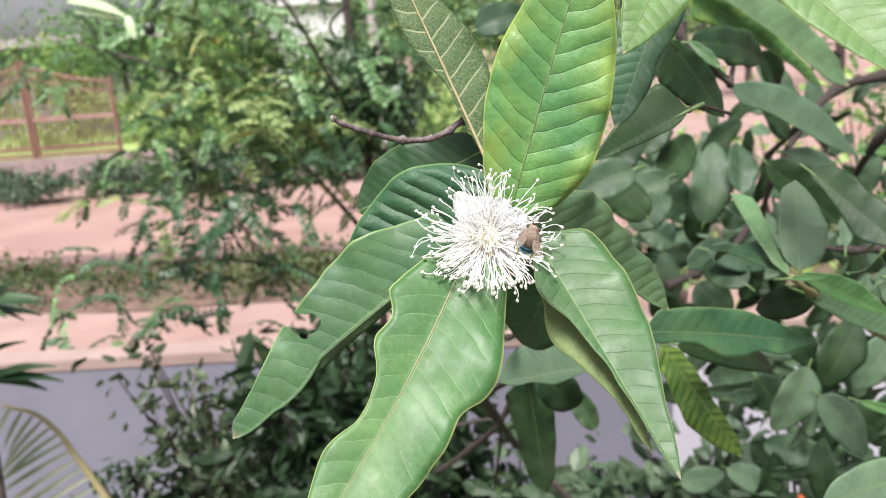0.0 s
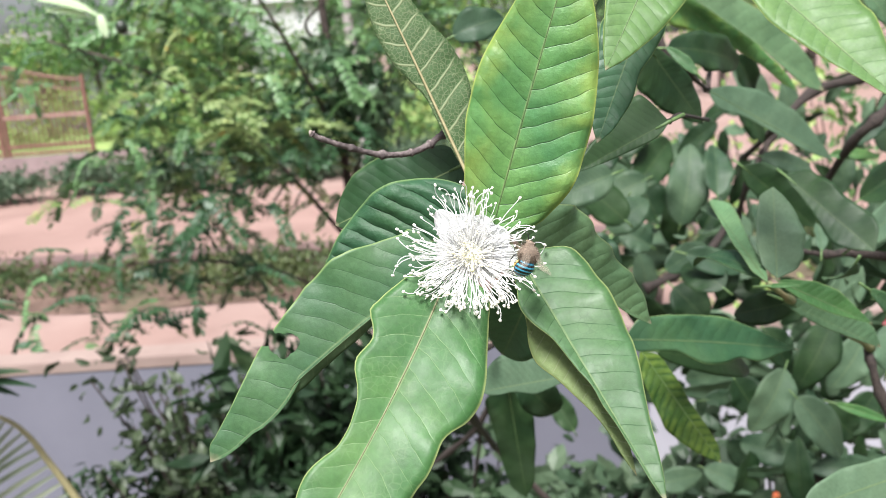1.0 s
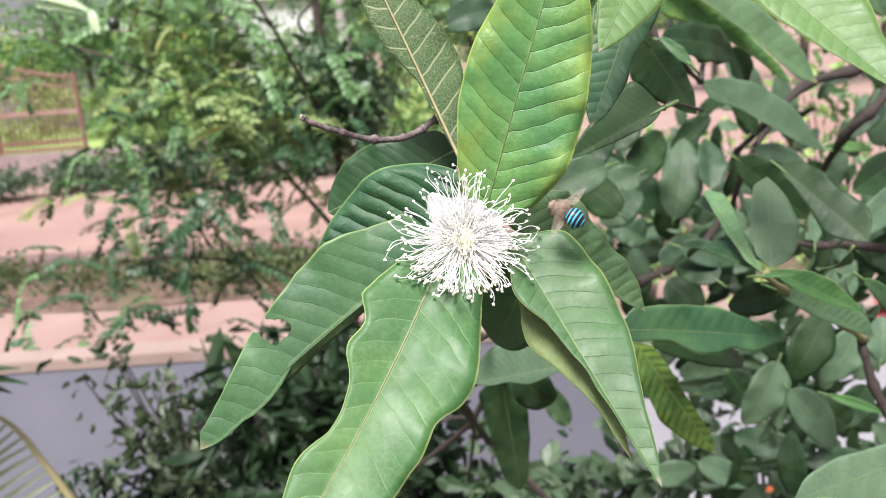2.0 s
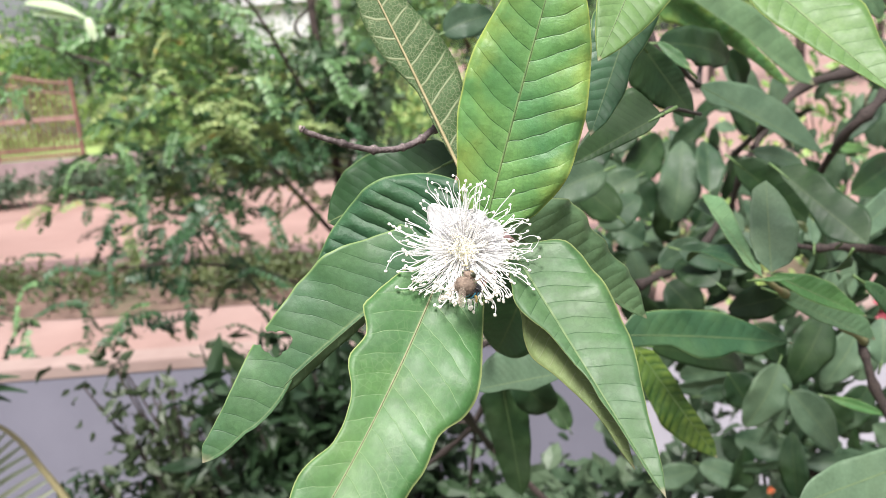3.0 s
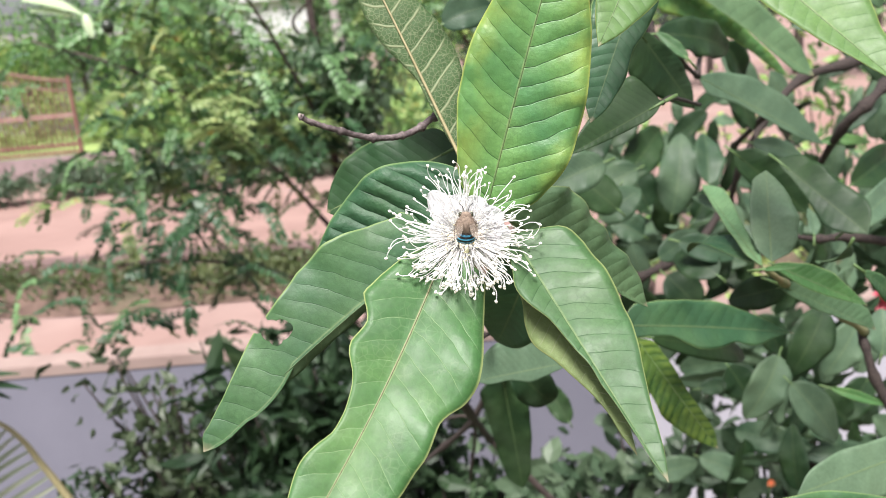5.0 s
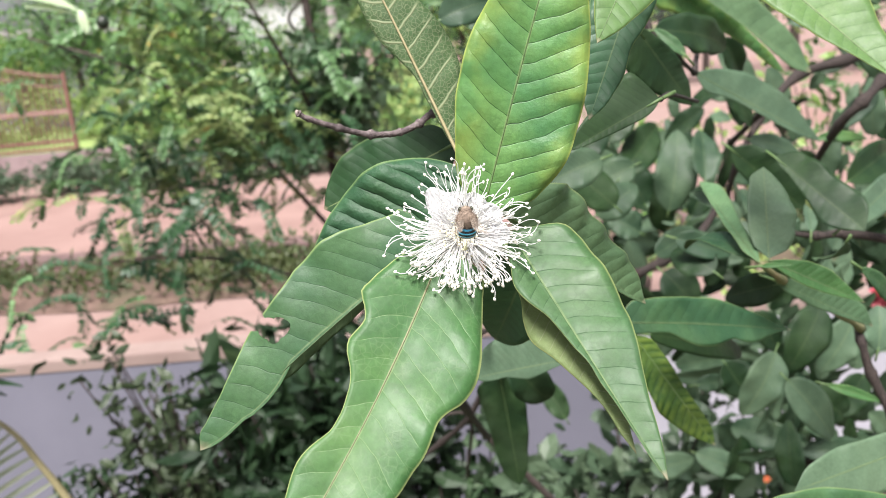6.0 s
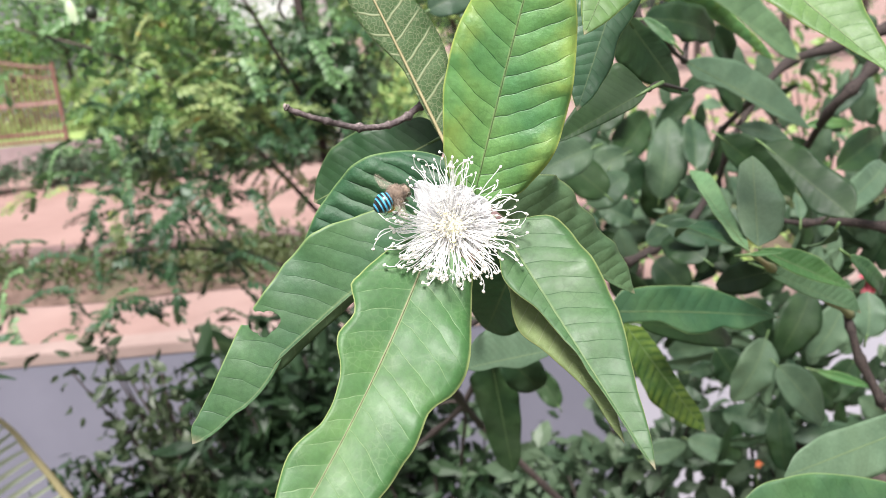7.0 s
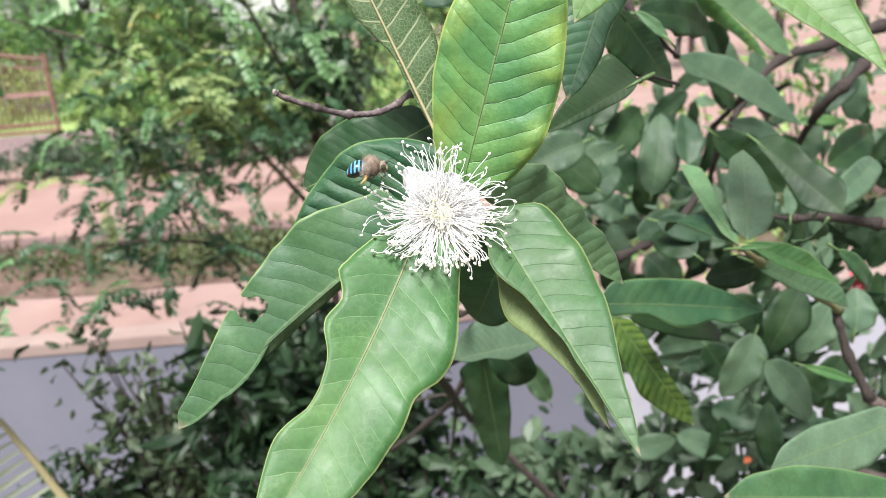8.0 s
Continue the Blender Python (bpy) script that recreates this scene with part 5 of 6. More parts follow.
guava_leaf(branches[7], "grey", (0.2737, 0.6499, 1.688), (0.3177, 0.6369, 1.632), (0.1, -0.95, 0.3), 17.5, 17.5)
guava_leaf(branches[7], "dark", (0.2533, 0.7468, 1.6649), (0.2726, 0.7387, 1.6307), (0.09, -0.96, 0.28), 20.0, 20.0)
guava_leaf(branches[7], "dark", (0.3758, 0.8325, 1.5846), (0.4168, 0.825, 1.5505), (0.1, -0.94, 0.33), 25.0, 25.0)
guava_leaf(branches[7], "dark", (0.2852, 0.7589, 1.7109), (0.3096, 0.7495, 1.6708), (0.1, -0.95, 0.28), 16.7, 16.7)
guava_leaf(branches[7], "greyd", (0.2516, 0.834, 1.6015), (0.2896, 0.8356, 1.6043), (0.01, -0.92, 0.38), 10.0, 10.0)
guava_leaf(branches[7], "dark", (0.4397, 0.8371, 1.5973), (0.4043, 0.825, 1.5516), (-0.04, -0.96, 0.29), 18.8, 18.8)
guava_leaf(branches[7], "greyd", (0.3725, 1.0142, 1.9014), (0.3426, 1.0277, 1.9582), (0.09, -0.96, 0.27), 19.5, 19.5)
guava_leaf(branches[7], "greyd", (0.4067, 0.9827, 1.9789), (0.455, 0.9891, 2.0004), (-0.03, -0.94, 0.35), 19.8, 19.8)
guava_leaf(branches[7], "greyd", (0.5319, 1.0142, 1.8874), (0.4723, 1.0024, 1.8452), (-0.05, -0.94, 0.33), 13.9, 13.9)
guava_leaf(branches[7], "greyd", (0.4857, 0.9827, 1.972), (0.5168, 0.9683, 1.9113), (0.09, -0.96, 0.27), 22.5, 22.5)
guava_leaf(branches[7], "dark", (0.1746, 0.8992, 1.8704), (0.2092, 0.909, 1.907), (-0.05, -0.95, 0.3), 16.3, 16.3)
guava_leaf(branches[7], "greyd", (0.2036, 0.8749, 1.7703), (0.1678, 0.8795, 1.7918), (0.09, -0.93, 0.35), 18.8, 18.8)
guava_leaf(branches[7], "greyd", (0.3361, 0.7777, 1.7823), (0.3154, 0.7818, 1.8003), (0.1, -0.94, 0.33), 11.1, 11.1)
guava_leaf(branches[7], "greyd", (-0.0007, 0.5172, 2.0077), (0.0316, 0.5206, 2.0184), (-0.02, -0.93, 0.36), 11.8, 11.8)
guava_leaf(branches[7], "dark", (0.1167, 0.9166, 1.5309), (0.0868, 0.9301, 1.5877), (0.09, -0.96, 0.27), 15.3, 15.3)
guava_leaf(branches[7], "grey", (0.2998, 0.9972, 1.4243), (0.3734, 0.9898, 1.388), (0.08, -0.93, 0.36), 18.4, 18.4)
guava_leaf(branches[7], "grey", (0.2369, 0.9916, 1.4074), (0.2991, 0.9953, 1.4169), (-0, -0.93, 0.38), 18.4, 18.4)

# leaves of the inner crown; the shade there is put into their colours
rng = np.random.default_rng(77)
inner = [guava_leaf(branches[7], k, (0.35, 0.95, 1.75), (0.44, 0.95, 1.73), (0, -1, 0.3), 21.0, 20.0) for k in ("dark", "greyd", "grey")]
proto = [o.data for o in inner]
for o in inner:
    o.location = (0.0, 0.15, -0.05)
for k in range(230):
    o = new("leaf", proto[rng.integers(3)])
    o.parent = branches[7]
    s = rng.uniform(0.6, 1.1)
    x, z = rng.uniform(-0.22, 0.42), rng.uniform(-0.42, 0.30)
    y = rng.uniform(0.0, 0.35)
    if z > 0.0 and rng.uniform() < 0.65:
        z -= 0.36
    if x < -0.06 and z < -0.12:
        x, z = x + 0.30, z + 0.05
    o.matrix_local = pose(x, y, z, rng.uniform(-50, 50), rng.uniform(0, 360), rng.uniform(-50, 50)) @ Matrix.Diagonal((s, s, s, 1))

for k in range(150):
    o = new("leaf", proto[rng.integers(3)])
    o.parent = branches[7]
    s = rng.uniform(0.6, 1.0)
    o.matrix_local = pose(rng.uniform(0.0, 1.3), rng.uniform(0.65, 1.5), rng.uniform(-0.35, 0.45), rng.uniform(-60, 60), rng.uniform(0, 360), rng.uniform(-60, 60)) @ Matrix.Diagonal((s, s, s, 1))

# the tree that carries the branches stands beside the view
guava_tree = empty("guava_tree", (0.95, 1.0, 0), label="brown guava trunk with spreading limbs", category="tree")
for name, points, r0, r1 in (
        ("trunk", [(0.95, 1.0, -0.05), (0.98, 1.0, 0.9), (0.93, 0.95, 1.6), (0.86, 0.86, 2.3)], 0.040, 0.020),
        ("limb", [(0.95, 0.97, 1.45), (0.72, 0.80, 1.72), (0.50, 0.62, 1.80), (0.326, 0.582, 1.824)], 0.014, 0.004),
        ("limb", [(0.97, 0.99, 1.20), (0.70, 0.78, 1.42), (0.48, 0.62, 1.58), (0.311, 0.550, 1.697)], 0.010, 0.004),
        ("limb", [(0.90, 0.92, 1.90), (0.74, 0.92, 1.96), (0.559, 0.929, 1.959), (0.508, 0.926, 1.951)], 0.012, 0.006),
        ("limb", [(0.86, 0.86, 2.30), (0.60, 0.62, 2.45), (0.32, 0.42, 2.35), (0.114, 0.362, 2.037)], 0.014, 0.003),
        ("limb", [(0.97, 0.99, 0.50), (0.62, 1.10, 0.72), (0.30, 1.15, 1.05), (0.020, 1.003, 1.471)], 0.016, 0.004),
        ("limb", [(0.97, 0.99, 1.00), (0.80, 1.02, 1.25), (0.569, 0.982, 1.341), (0.511, 0.992, 1.383)], 0.012, 0.007)):
    q = smooth_path(points, 8)
    v, f = tube_data(q - np.array([0.95, 1.0, 0.0]), np.linspace(r0, r1, len(q)), 9)
    mesh_object(name, v, f, ["limb_bark"], guava_tree)

# ---------------------------------------------------------------- the flower
flower = empty("guava_flower", (-0.0002, 0.2160, 1.9460), label="white guava flower with a burst of thread-like stamens", category="flower")
flower.matrix_basis = look((-0.0002, 0.2160, 1.9460), (-0.0002, 0.43, 1.9168))
rng = np.random.default_rng(9)


def stamen_mesh(angle, length, curl, seed):
    """A filament leaving the disc at an angle from the axis, with its anther."""
    r = np.random.default_rng(seed)
    p, a, pts = np.zeros(3), radians(angle), []
    steps, wig, sway = 14, r.uniform(0, 6.28), r.uniform(-0.6, 0.6)
    hook, turn = r.uniform(-190, 190), r.uniform(-1.6, 1.6)
    for i in range(steps + 1):
        pts.append(p.copy())
        u = i / steps
        g = a + radians(curl) * u ** 1.5 + radians(hook) * max(0.0, u - 0.68) / 0.32 + 0.22 * math.sin(wig + 6 * u)
        h = sway * u + 0.30 * math.sin(wig * 2 + 7 * u) * u + turn * max(0.0, u - 0.7) / 0.3
        p = p + np.array([math.sin(g) * math.cos(h), math.sin(h) * math.sin(g), math.cos(g)]) * length / steps
    v1, f1 = tube_data(pts, np.linspace(0.00014, 0.00010, len(pts)), 5)
    v2, f2 = ball_data(pts[-1], (0.00046, 0.00036, 0.00040), 5, 7)
    n = len(f1)
    v, f = join((v1, f1), (v2, f2))
    me = bpy.data.meshes.new("stamen")
    me.from_pydata([tuple(map(float, q)) for q in v], [], f)
    me.materials.append(MATS["filament"])
    me.materials.append(MATS["anther"])
    me.polygons.foreach_set("material_index", [0] * n + [1] * (len(f) - n))
    me.polygons.foreach_set("use_smooth", [True] * len(f))
    return me


def tuft(n, seed, lean, short, tip):
    """Short crowded stamens that fill the middle of the flower."""
    r = np.random.default_rng(seed)
    pieces, slots = [], []
    for k in range(n):
        a, az, ln = radians(r.uniform(*lean)), r.uniform(0, 6.28), r.uniform(*short)
        az2 = az + r.uniform(-0.5, 0.5)
        r0 = r.uniform(0.0, 0.0036)
        p = np.array([r0 * math.cos(az), r0 * math.sin(az), 0.0])
        d = np.array([math.sin(a) * math.cos(az2), math.sin(a) * math.sin(az2), math.cos(a)])
        e = np.cross(d, r.normal(size=3))
        q = smooth_path([p, p + d * ln * 0.5 + e * ln * 0.06, p + d * ln + e * ln * r.uniform(-0.15, 0.15)], 3)
        one, two = tube_data(q, np.linspace(0.00017, 0.00012, len(q)), 4), ball_data(q[-1], (0.00030, 0.00026, 0.00026), 4, 6)
        pieces += [one, two]
        slots += [0] * len(one[1]) + [1] * len(two[1])
    v, f = join(*pieces)
    tagged(mesh_object("stamen_tuft", v, f, ["filament", tip], flower, slots, label="crowded short white stamens"), kind="stuff")


tuft(110, 4, (40, 84), (0.0060, 0.0105), "petal")
tuft(90, 5, (5, 48), (0.0042, 0.0066), "pollen_tip")
stamens = [stamen_mesh(30 + 56 * (k / 59) ** 0.7, 0.0125 + 0.0034 * (k / 59) + 0.0016 * (k % 3), 4 + 10 * (k % 4) - 7 * (k % 3), k) for k in range(60)]
# they leave the rim in loose fans: azimuth, spread, share, length
FANS = ((172, 18, 0.19, 1.14), (212, 9, 0.06, 1.10), (238, 11, 0.12, 1.12), (268, 9, 0.08, 1.14), (300, 14, 0.18, 1.16), (342, 9, 0.08, 0.98), (6, 12, 0.10, 0.98), (42, 12, 0.05, 1.08), (88, 15, 0.14, 1.07))
# the two leaves below the flower: a point on each blade and its normal; stamens keep above them
BLADES = ((180, 300, Vector((-0.0055, 0.2148, 1.944)), Vector((0.17, -0.78, 0.59)).normalized()), (280, 352, Vector((0.0127, 0.2195, 1.9449)), Vector((-0.01, -0.68, 0.73)).normalized()))
for k in range(255):
    fan = FANS[int(rng.choice(len(FANS), p=[q[2] for q in FANS]))]
    az = fan[0] + rng.normal() * fan[1]
    for attempt in range(14):
        me = stamens[int((59.99 if attempt < 3 else 30.0 if attempt < 8 else 10.0) * rng.uniform(0, 1) ** 0.55)]
        r0 = rng.uniform(0.0018, 0.0048)
        s = rng.uniform(0.80, 1.08) * fan[3]
        at = pose(r0 * math.cos(radians(az)), r0 * math.sin(radians(az)), 0.0, 0, 0, az + rng.uniform(-14, 14)) @ Matrix.Diagonal((s, s, s, 1))
        m = flower.matrix_basis @ at
        far = [m @ me.vertices[q].co for q in range(len(me.vertices) * 2 // 5, len(me.vertices), 3)]
        if all((p - q).dot(n) > 0.0007 for lo, hi, q, n in BLADES if lo < az < hi for p in far):
            o = new("stamen", me)
            o.parent = flower
            o.matrix_local = at
            break


def petal(az, length, width, lift, cup):
    verts, faces, n, m = [], [], 16, 8
    for i in range(n + 1):
        s = i / n
        w = width * math.sin(math.pi * (0.12 + 0.86 * s) ** 0.9) ** 0.6
        for j in range(-m, m + 1):
            v = j / m
            z = lift * length * s + cup * (v * v * w + s * s * length * 0.6) + 0.0005 * math.sin(7 * s + 4 * v + az) + 0.00022 * math.sin(23 * s + 9 * v) + 0.0002 * math.sin(17 * v + 3 * az)
            verts.append((0.003 + length * s, v * w, z))
    c = 2 * m + 1
    for i in range(n):
        for j in range(2 * m):
            a = i * c + j
            faces.append((a, a + 1, a + c + 1, a + c))
    k = len(verts)
    verts += [(x, y, z - 0.0003) for x, y, z in verts]
    faces += [tuple(k + q for q in reversed(g)) for g in faces]
    o = mesh_object("petal", verts, faces, ["petal"], flower)
    o.matrix_local = pose(0, 0, -0.001, 0, 0, az)


for az, ln, w, lift, cup in ((122, 0.0126, 0.0040, 0.34, 0.0), (100, 0.0090, 0.0052, 0.22, 0.0), (66, 0.0088, 0.0052, 0.20, 0.0), (30, 0.0092, 0.0052, 0.20, 0.0), (358, 0.0096, 0.0046, 0.22, 0.0), (326, 0.0066, 0.0044, 0.16, 0.0),
                             (160, 0.0070, 0.0046, 0.18, 0.0), (82, 0.0070, 0.0044, 0.42, 0.0), (45, 0.0074, 0.0044, 0.40, 0.0), (12, 0.0074, 0.0042, 0.38, 0.0)):
    petal(az, ln, w, lift, cup)
v, f = ball_data((0, 0.0, 0.0004), (0.0036, 0.0036, 0.0014), 8, 14)
mesh_object("disc", v, f, ["disc"], flower, label="cream-yellow centre disc")
v, f = tube_data(smooth_path([(0, 0, 0), (0.0004, -0.001, 0.005), (0.0002, -0.0026, 0.0105)], 4), np.linspace(0.0004, 0.0003, 9), 6)
v2, f2 = ball_data((0.0002, -0.0026, 0.0106), (0.0006, 0.0006, 0.0004), 5, 8)
v, f = join((v, f), (v2, f2))
mesh_object("style", v, f, ["style"], flower, label="slender greenish style")
v, f = tube_data([(0, 0, -0.001), (0, 0, -0.005), (0, 0.001, -0.010), (0.001, 0.003, -0.016)], [0.004, 0.0036, 0.0022, 0.0012], 10)
mesh_object("calyx", v, f, ["rib_green"], flower, label="green calyx cup")

# ---------------------------------------------------------------- the bee
plain("fur", (0.14, 0.105, 0.080), (0.29, 0.225, 0.170), 900.0, 0.9)
plain("bee_black", (0.010, 0.010, 0.012), (0.022, 0.020, 0.022), 900.0, 0.3)
plain("bee_blue", (0.03, 0.26, 0.44), (0.10, 0.42, 0.60), 700.0, 0.35)
plain("pollen", (0.52, 0.36, 0.10), (0.66, 0.50, 0.20), 900.0, 0.9)
plain("bee_face", (0.50, 0.42, 0.22), (0.30, 0.2, 0.1), 900.0, 0.7)
plain("eye", (0.03, 0.035, 0.02), (0.05, 0.05, 0.03), 900.0, 0.2)
k = Nodes("wing")
k.bsdf.inputs["Base Color"].default_value = (0.30, 0.25, 0.2, 1)
k.bsdf.inputs["Roughness"].default_value = 0.55
k.bsdf.inputs["Specular IOR Level"].default_value = 0.2
k.link(k.ramp(k.noise(900.0, 2.0), 0.3, 0.7, 0.08, 0.20), k.bsdf.inputs["Alpha"])
MATS["wing"] = k.mat

bee = empty("bee", label="furry brown bee with a black and bright blue banded abdomen", category="bee")
bee.scale = (0.78, 0.78, 0.78)


def furry(name, centre, radii, hairs, length, mats, seed, cup=None):
    v, f = ball_data(centre, radii, 10, 14)
    r = np.random.default_rng(seed)
    c, rr = np.asarray(centre, float), np.asarray(radii, float)
    for i in range(hairs):
        n = r.normal(size=3)
        n /= np.linalg.norm(n)
        p = c + n * rr * 0.97
        q = p + (n + r.normal(size=3) * 0.35 + np.array([0, -0.3, 0])) * length
        s = np.cross(n, r.normal(size=3))
        s = s / np.linalg.norm(s) * 0.00006
        u = np.cross(n, s)
        b = len(v)
        v += [p + s, p - s * 0.5 + u * 0.8, p - s * 0.5 - u * 0.8, q]
        f += [(b, b + 1, b + 3), (b + 1, b + 2, b + 3), (b + 2, b, b + 3)]
    return mesh_object(name, v, f, mats, bee)


furry("thorax", (0, 0, 0), (0.0033, 0.0029, 0.0031), 2100, 0.0008, ["fur"], 1)
head = furry("head", (0, 0.0037, -0.0006), (0.0021, 0.0013, 0.0019), 350, 0.0005, ["fur"], 2)
for s in (-1, 1):
    v, f = ball_data((s * 0.0018, 0.0040, -0.0004), (0.0007, 0.0009, 0.0013), 8, 10)
    mesh_object("eye", v, f, ["eye"], head)
    q = smooth_path([(s * 0.0006, 0.0048, 0.0004), (s * 0.0012, 0.0062, 0.0014), (s * 0.0022, 0.0076, 0.0008)], 4)
    v, f = tube_data(q, np.linspace(0.00013, 0.00010, len(q)), 5)
    mesh_object("antenna", v, f, ["bee_black"], head)
v, f = ball_data((0, 0.0049, -0.0010), (0.0010, 0.0004, 0.0010), 6, 8)
mesh_object("face", v, f, ["bee_face"], head)

# banded abdomen, turned as rings along its length
rings, sides, ln = 46, 20, 0.0068
verts, faces, slots = [], [], []
for i in range(rings + 1):
    u = i / rings
    seg = (u * 5.2) % 1.0
    r = 0.00325 * math.sin(math.pi * (0.10 + 0.87 * u ** 1.1)) ** 0.62 * (1.0 + 0.035 * (seg - 0.5))
    y = -ln * u
    z = -0.0002 - 0.0022 * u * u
    for j in range(sides):
        w = 2 * math.pi * j / sides
        verts.append((r * math.cos(w), y, z + 0.86 * r * math.sin(w)))
for i in range(rings):
    seg = ((i + 0.5) / rings * 5.2) % 1.0
    for j in range(sides):
        j2 = (j + 1) % sides
        faces.append((i * sides + j, i * sides + j2, (i + 1) * sides + j2, (i + 1) * sides + j))
        w = 2 * math.pi * (j + 0.5) / sides
        slots.append(1 if 0.58 < seg and math.sin(w) > -0.15 and i < rings - 2 else 0)
faces += [tuple(range(sides - 1, -1, -1)), tuple(rings * sides + j for j in range(sides))]
slots += [0, 0]
abdomen = mesh_object("abdomen", verts, faces, ["bee_black", "bee_blue"], bee, slots, label="black abdomen with bright blue bands")
for s in (-1, 1):
    for name, base, knee, foot, r, m in (("foreleg", (0.0014, 0.0018, -0.0018), (0.0026, 0.0030, -0.0026), (0.0022, 0.0040, -0.0044), 0.00028, "fur"),
                                         ("midleg", (0.0018, 0.0, -0.0020), (0.0036, 0.0, -0.0028), (0.0036, -0.0008, -0.0052), 0.00032, "bee_black"),
                                         ("hind_leg", (0.0016, -0.0016, -0.0020), (0.0028, -0.0024, -0.0034), (0.0022, -0.0040, -0.0050), 0.00060, "pollen")):
        q = smooth_path([(s * base[0], *base[1:]), (s * knee[0], *knee[1:]), (s * foot[0], *foot[1:])], 4)
        v, f = tube_data(q, [r * x for x in np.linspace(0.9, 0.55, len(q))], 7)
        leg = mesh_object(name, v, f, [m], bee)
        q = smooth_path([(s * foot[0], *foot[1:]), (s * (foot[0] + 0.0002), foot[1] - 0.0010, foot[2] - 0.0007), (s * (foot[0] - 0.0002), foot[1] - 0.0018, foot[2] - 0.0009)], 3)
        v, f = tube_data(q, 0.00014, 5)
        mesh_object("foot", v, f, ["bee_black"], leg)

wings = []
for s in (-1, 1):
    for name, ln, wd, back in (("forewing", 0.0088, 0.0030, 0.0), ("hindwing", 0.0060, 0.0022, -0.0014)):
        verts, faces, n = [], [], 12
        for i in range(n + 1):
            u = i / n
            w = wd * math.sin(math.pi * min(0.985, 0.06 + 0.9 * u ** 1.2)) ** 0.7
            z = 0.0003 * math.sin(9 * u)
            for j, q in enumerate((0.18, -0.25, -0.82)):
                verts.append((s * ln * u, q * w, z + 0.00012 * j))
            if i:
                b = 3 * i
                faces += [(b - 3, b - 2, b + 1, b), (b - 2, b - 1, b + 2, b + 1)]
        m = len(verts)
        verts += [(x, y, z - 0.00003) for x, y, z in verts]
        faces += [tuple(m + q for q in reversed(g)) for g in faces]
        o = mesh_object(name, verts, faces, ["wing"], bee)
        wings.append((o, s, back))


def wing_rows(s, back):
    """Folded over the back on the flower, beating in flight."""
    rows, fly = [], ((0.05, 0.65), (1.42, 2.78), (3.3, 3.48), (6.55, 8.1))
    for i in range(0, 241):
        t = i / 30
        flying = any(a <= t <= b for a, b in fly)
        if flying:
            beat = 38 if i % 2 else -16
            rows.append((t, pose(s * 0.0016, 0.0006 + back, 0.0020, 0, -s * beat, -s * 18)))
        else:
            rows.append((t, pose(s * 0.0016, 0.0004 + back, 0.0022, 0, -s * 12, -s * 58)))
    return rows


def abdomen_rows():
    """Straight in flight and while climbing, tucked under while it drinks."""
    tucked = ((-0.1, 0.05), (0.68, 1.42), (2.75, 3.32), (4.45, 6.05), (7.93, 8.1))
    rows = []
    for i in range(0, 81):
        t = i / 10
        a = 6
        for (p, q), bent in zip(tucked, (78, 38, 88, 60, -6)):
            a = bent if p <= t <= q else a
        rows.append((t, pose(0, -0.0016, 0, a, 0, 0)))
    return rows


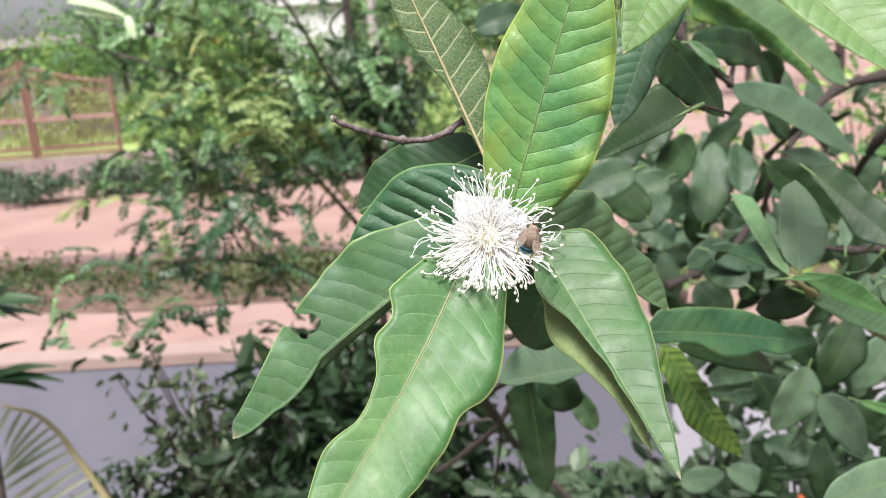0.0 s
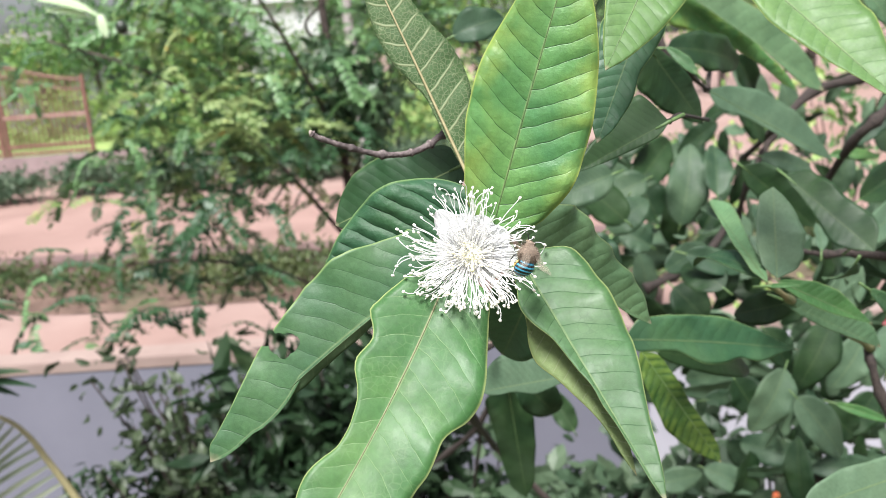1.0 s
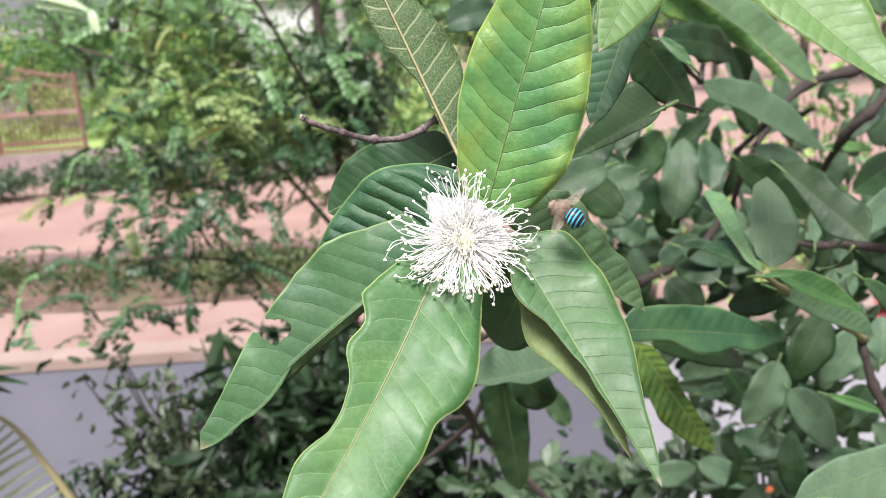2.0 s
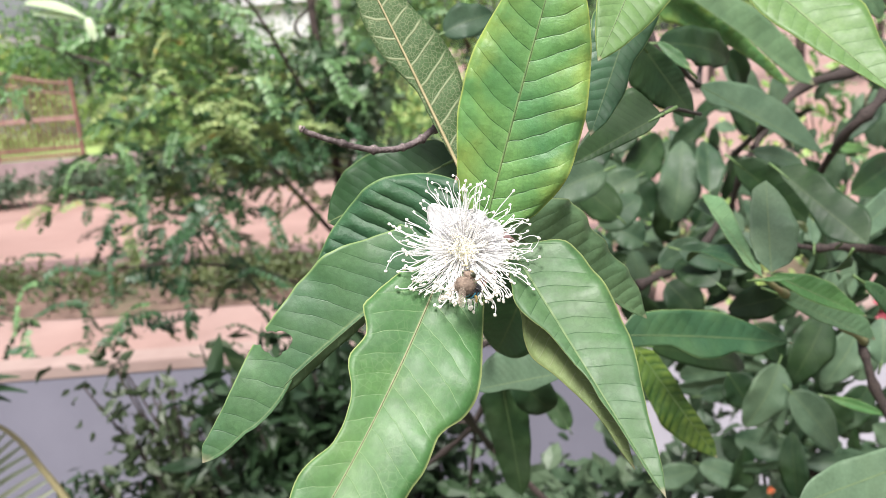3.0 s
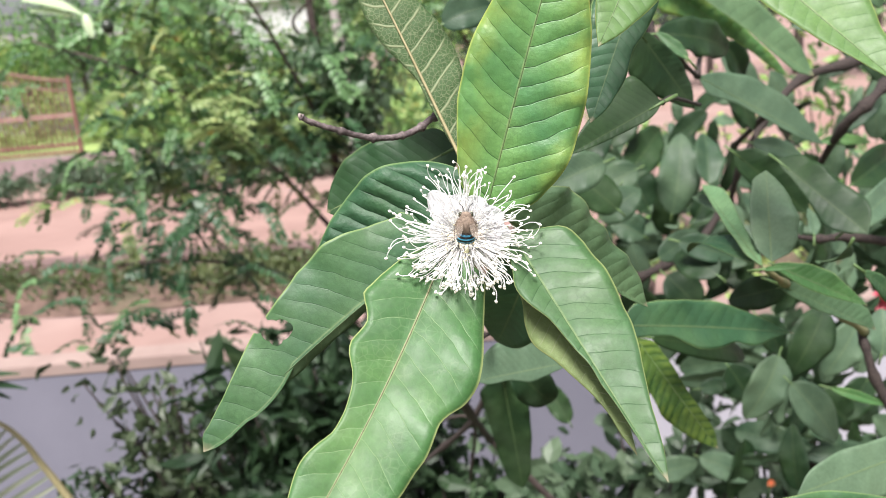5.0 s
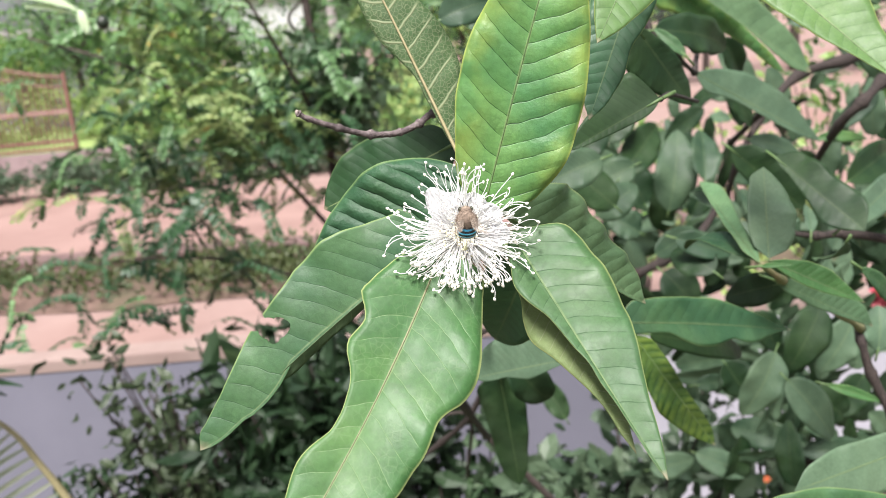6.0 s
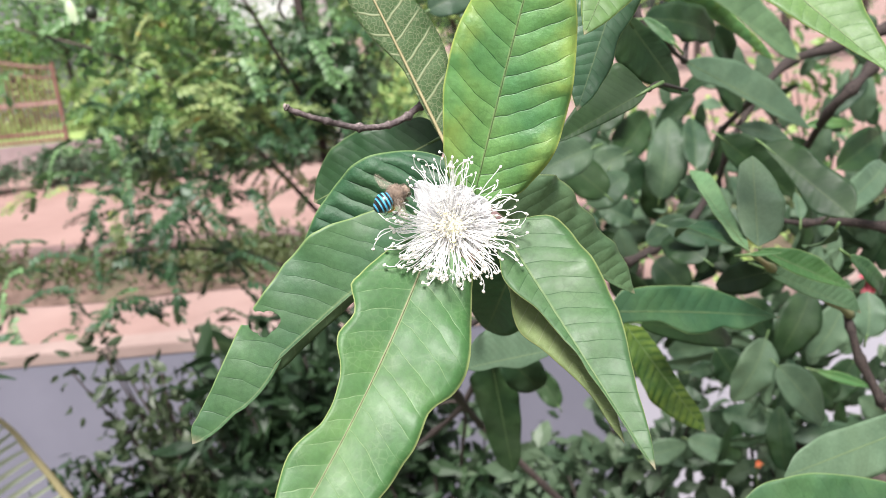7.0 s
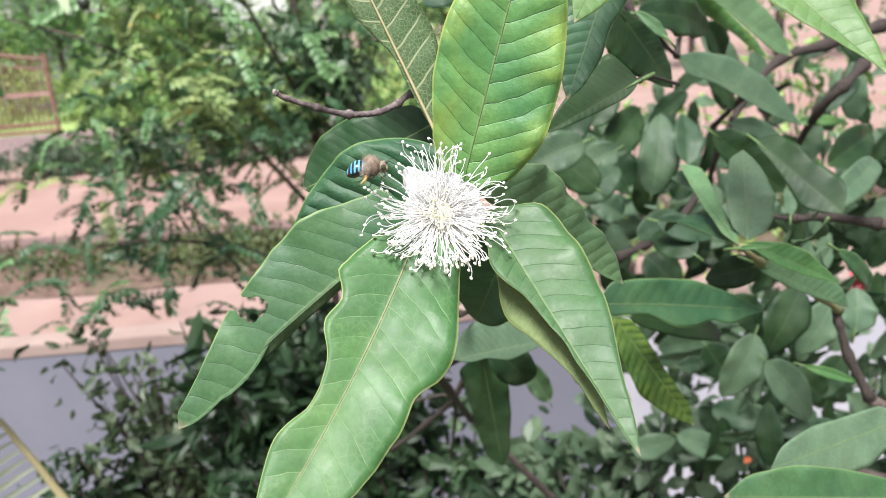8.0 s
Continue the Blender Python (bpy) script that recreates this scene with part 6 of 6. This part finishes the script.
def motions():
    walk(abdomen, abdomen_rows())
    walk(bee, [
        (0, pose(0.0101, 0.1919, 1.9507, 52, 22, -7)),
        (0.04, pose(0.0101, 0.1924, 1.9511, 52, 22, -7)),
        (0.1, pose(0.0089, 0.1960, 1.9596, 32, -15, 15)),
        (0.2, pose(0.0093, 0.1995, 1.9614, 28, -23, 21)),
        (0.3, pose(0.0094, 0.2006, 1.9619, 26, -26, 23)),
        (0.4, pose(0.0123, 0.2013, 1.9611, 22, -30, 27)),
        (0.5, pose(0.0135, 0.2012, 1.9587, 21, -32, 28)),
        (0.6, pose(0.0153, 0.1983, 1.9505, 53, -23, 20)),
        (0.7, pose(0.0151, 0.1966, 1.9488, 54, 7, 28)),
        (0.8, pose(0.0150, 0.1960, 1.9479, 59, 19, 23)),
        (0.9, pose(0.0143, 0.1958, 1.9485, 59, 17, 24)),
        (1, pose(0.0143, 0.1961, 1.9504, 61, 21, 21)),
        (1.1, pose(0.0139, 0.1961, 1.9496, 65, 19, 22)),
        (1.2, pose(0.0143, 0.1959, 1.9474, 65, 21, 21)),
        (1.3, pose(0.0139, 0.1964, 1.9478, 59, 6, -0)),
        (1.4, pose(0.0138, 0.1971, 1.9488, 55, 1, 2)),
        (1.5, pose(0.0180, 0.2005, 1.9528, 29, -20, 17)),
        (1.6, pose(0.0221, 0.2048, 1.9528, 30, -45, 45)),
        (1.7, pose(0.0217, 0.2049, 1.9526, 39, -39, 36)),
        (2.1, pose(0.0262, 0.2039, 1.9552, 38, -49, 26)),
        (2.5, pose(0.0113, 0.1945, 1.9511, 37, -23, 10)),
        (2.8, pose(-0.0003, 0.1962, 1.9417, 59, 2, -48)),
        (2.9, pose(0.0003, 0.1962, 1.9414, 62, 2, -48)),
        (3, pose(-0.0008, 0.1963, 1.9418, 63, 2, -48)),
        (3.1, pose(-0.0013, 0.1962, 1.9418, 60, 2, -48)),
        (3.2, pose(-0.0005, 0.1960, 1.9411, 64, 2, -48)),
        (3.3, pose(-0.0004, 0.1959, 1.9415, 60, -4, -20)),
        (3.4, pose(0.0023, 0.1942, 1.9471, 60, 6, -1)),
        (3.5, pose(0.0053, 0.1963, 1.9477, 39, -10, 5)),
        (3.6, pose(0.0057, 0.1965, 1.9485, 46, 1, 1)),
        (3.7, pose(0.0053, 0.1966, 1.9489, 43, -11, 6)),
        (3.8, pose(0.0063, 0.1972, 1.9514, 39, -9, 5)),
        (3.9, pose(0.0076, 0.1972, 1.9511, 40, -11, 6)),
        (4, pose(0.0058, 0.1972, 1.9513, 35, -14, 7)),
        (4.1, pose(0.0052, 0.1973, 1.9510, 39, -18, 8)),
        (4.2, pose(0.0047, 0.1975, 1.9514, 36, -18, 9)),
        (4.3, pose(0.0046, 0.1977, 1.9517, 32, -22, 10)),
        (4.4, pose(0.0034, 0.1983, 1.9536, 59, 8, -1)),
        (4.5, pose(0.0019, 0.1985, 1.9538, 54, 1, 2)),
        (4.6, pose(0.0018, 0.1984, 1.9529, 54, 9, -2)),
        (4.7, pose(0.0008, 0.1984, 1.9527, 54, 5, -0)),
        (5.8, pose(-0.0002, 0.2002, 1.9552, 54, 5, -0)),
        (5.9, pose(-0.0000, 0.2004, 1.9553, 54, 1, 1)),
        (6, pose(0.0008, 0.2000, 1.9534, 54, 1, 2)),
        (6.1, pose(-0.0008, 0.2008, 1.9559, 59, -0, 1)),
        (6.2, pose(0.0002, 0.2010, 1.9561, 41, -9, 5)),
        (6.3, pose(-0.0003, 0.2011, 1.9558, 41, -7, 4)),
        (6.4, pose(-0.0012, 0.2015, 1.9571, 50, -2, 2)),
        (6.5, pose(-0.0037, 0.2013, 1.9564, 50, -2, 2)),
        (6.6, pose(-0.0102, 0.2042, 1.9566, 33, 7, -2)),
        (6.7, pose(-0.0111, 0.2039, 1.9562, 32, 16, -5)),
        (6.8, pose(-0.0155, 0.2059, 1.9576, 18, 36, -27)),
        (6.9, pose(-0.0136, 0.2056, 1.9575, 26, 45, -41)),
        (7, pose(-0.0137, 0.2056, 1.9584, 24, 47, -45)),
        (7.1, pose(-0.0144, 0.2053, 1.9577, 8, 47, -46)),
        (7.2, pose(-0.0155, 0.2053, 1.9583, 15, 43, -37)),
        (7.3, pose(-0.0157, 0.2055, 1.9592, -5, 49, -51)),
        (7.4, pose(-0.0151, 0.2057, 1.9601, 10, 49, -51)),
        (7.5, pose(-0.0138, 0.2052, 1.9584, 24, 48, -49)),
        (7.6, pose(-0.0140, 0.2052, 1.9581, 13, 44, -41)),
        (7.7, pose(-0.0154, 0.2053, 1.9582, 5, 47, -47)),
        (7.8, pose(-0.0152, 0.2058, 1.9595, 4, 16, -53)),
        (7.9, pose(-0.0153, 0.2060, 1.9598, 10, 17, -67)),
        (7.95, pose(-0.0168, 0.2075, 1.9620, 2, 10, -92)),
        (8, pose(-0.0168, 0.2075, 1.9620, 2, 10, -92))
    ])
    for o, s, back in wings:
        walk(o, wing_rows(s, back))


motions()
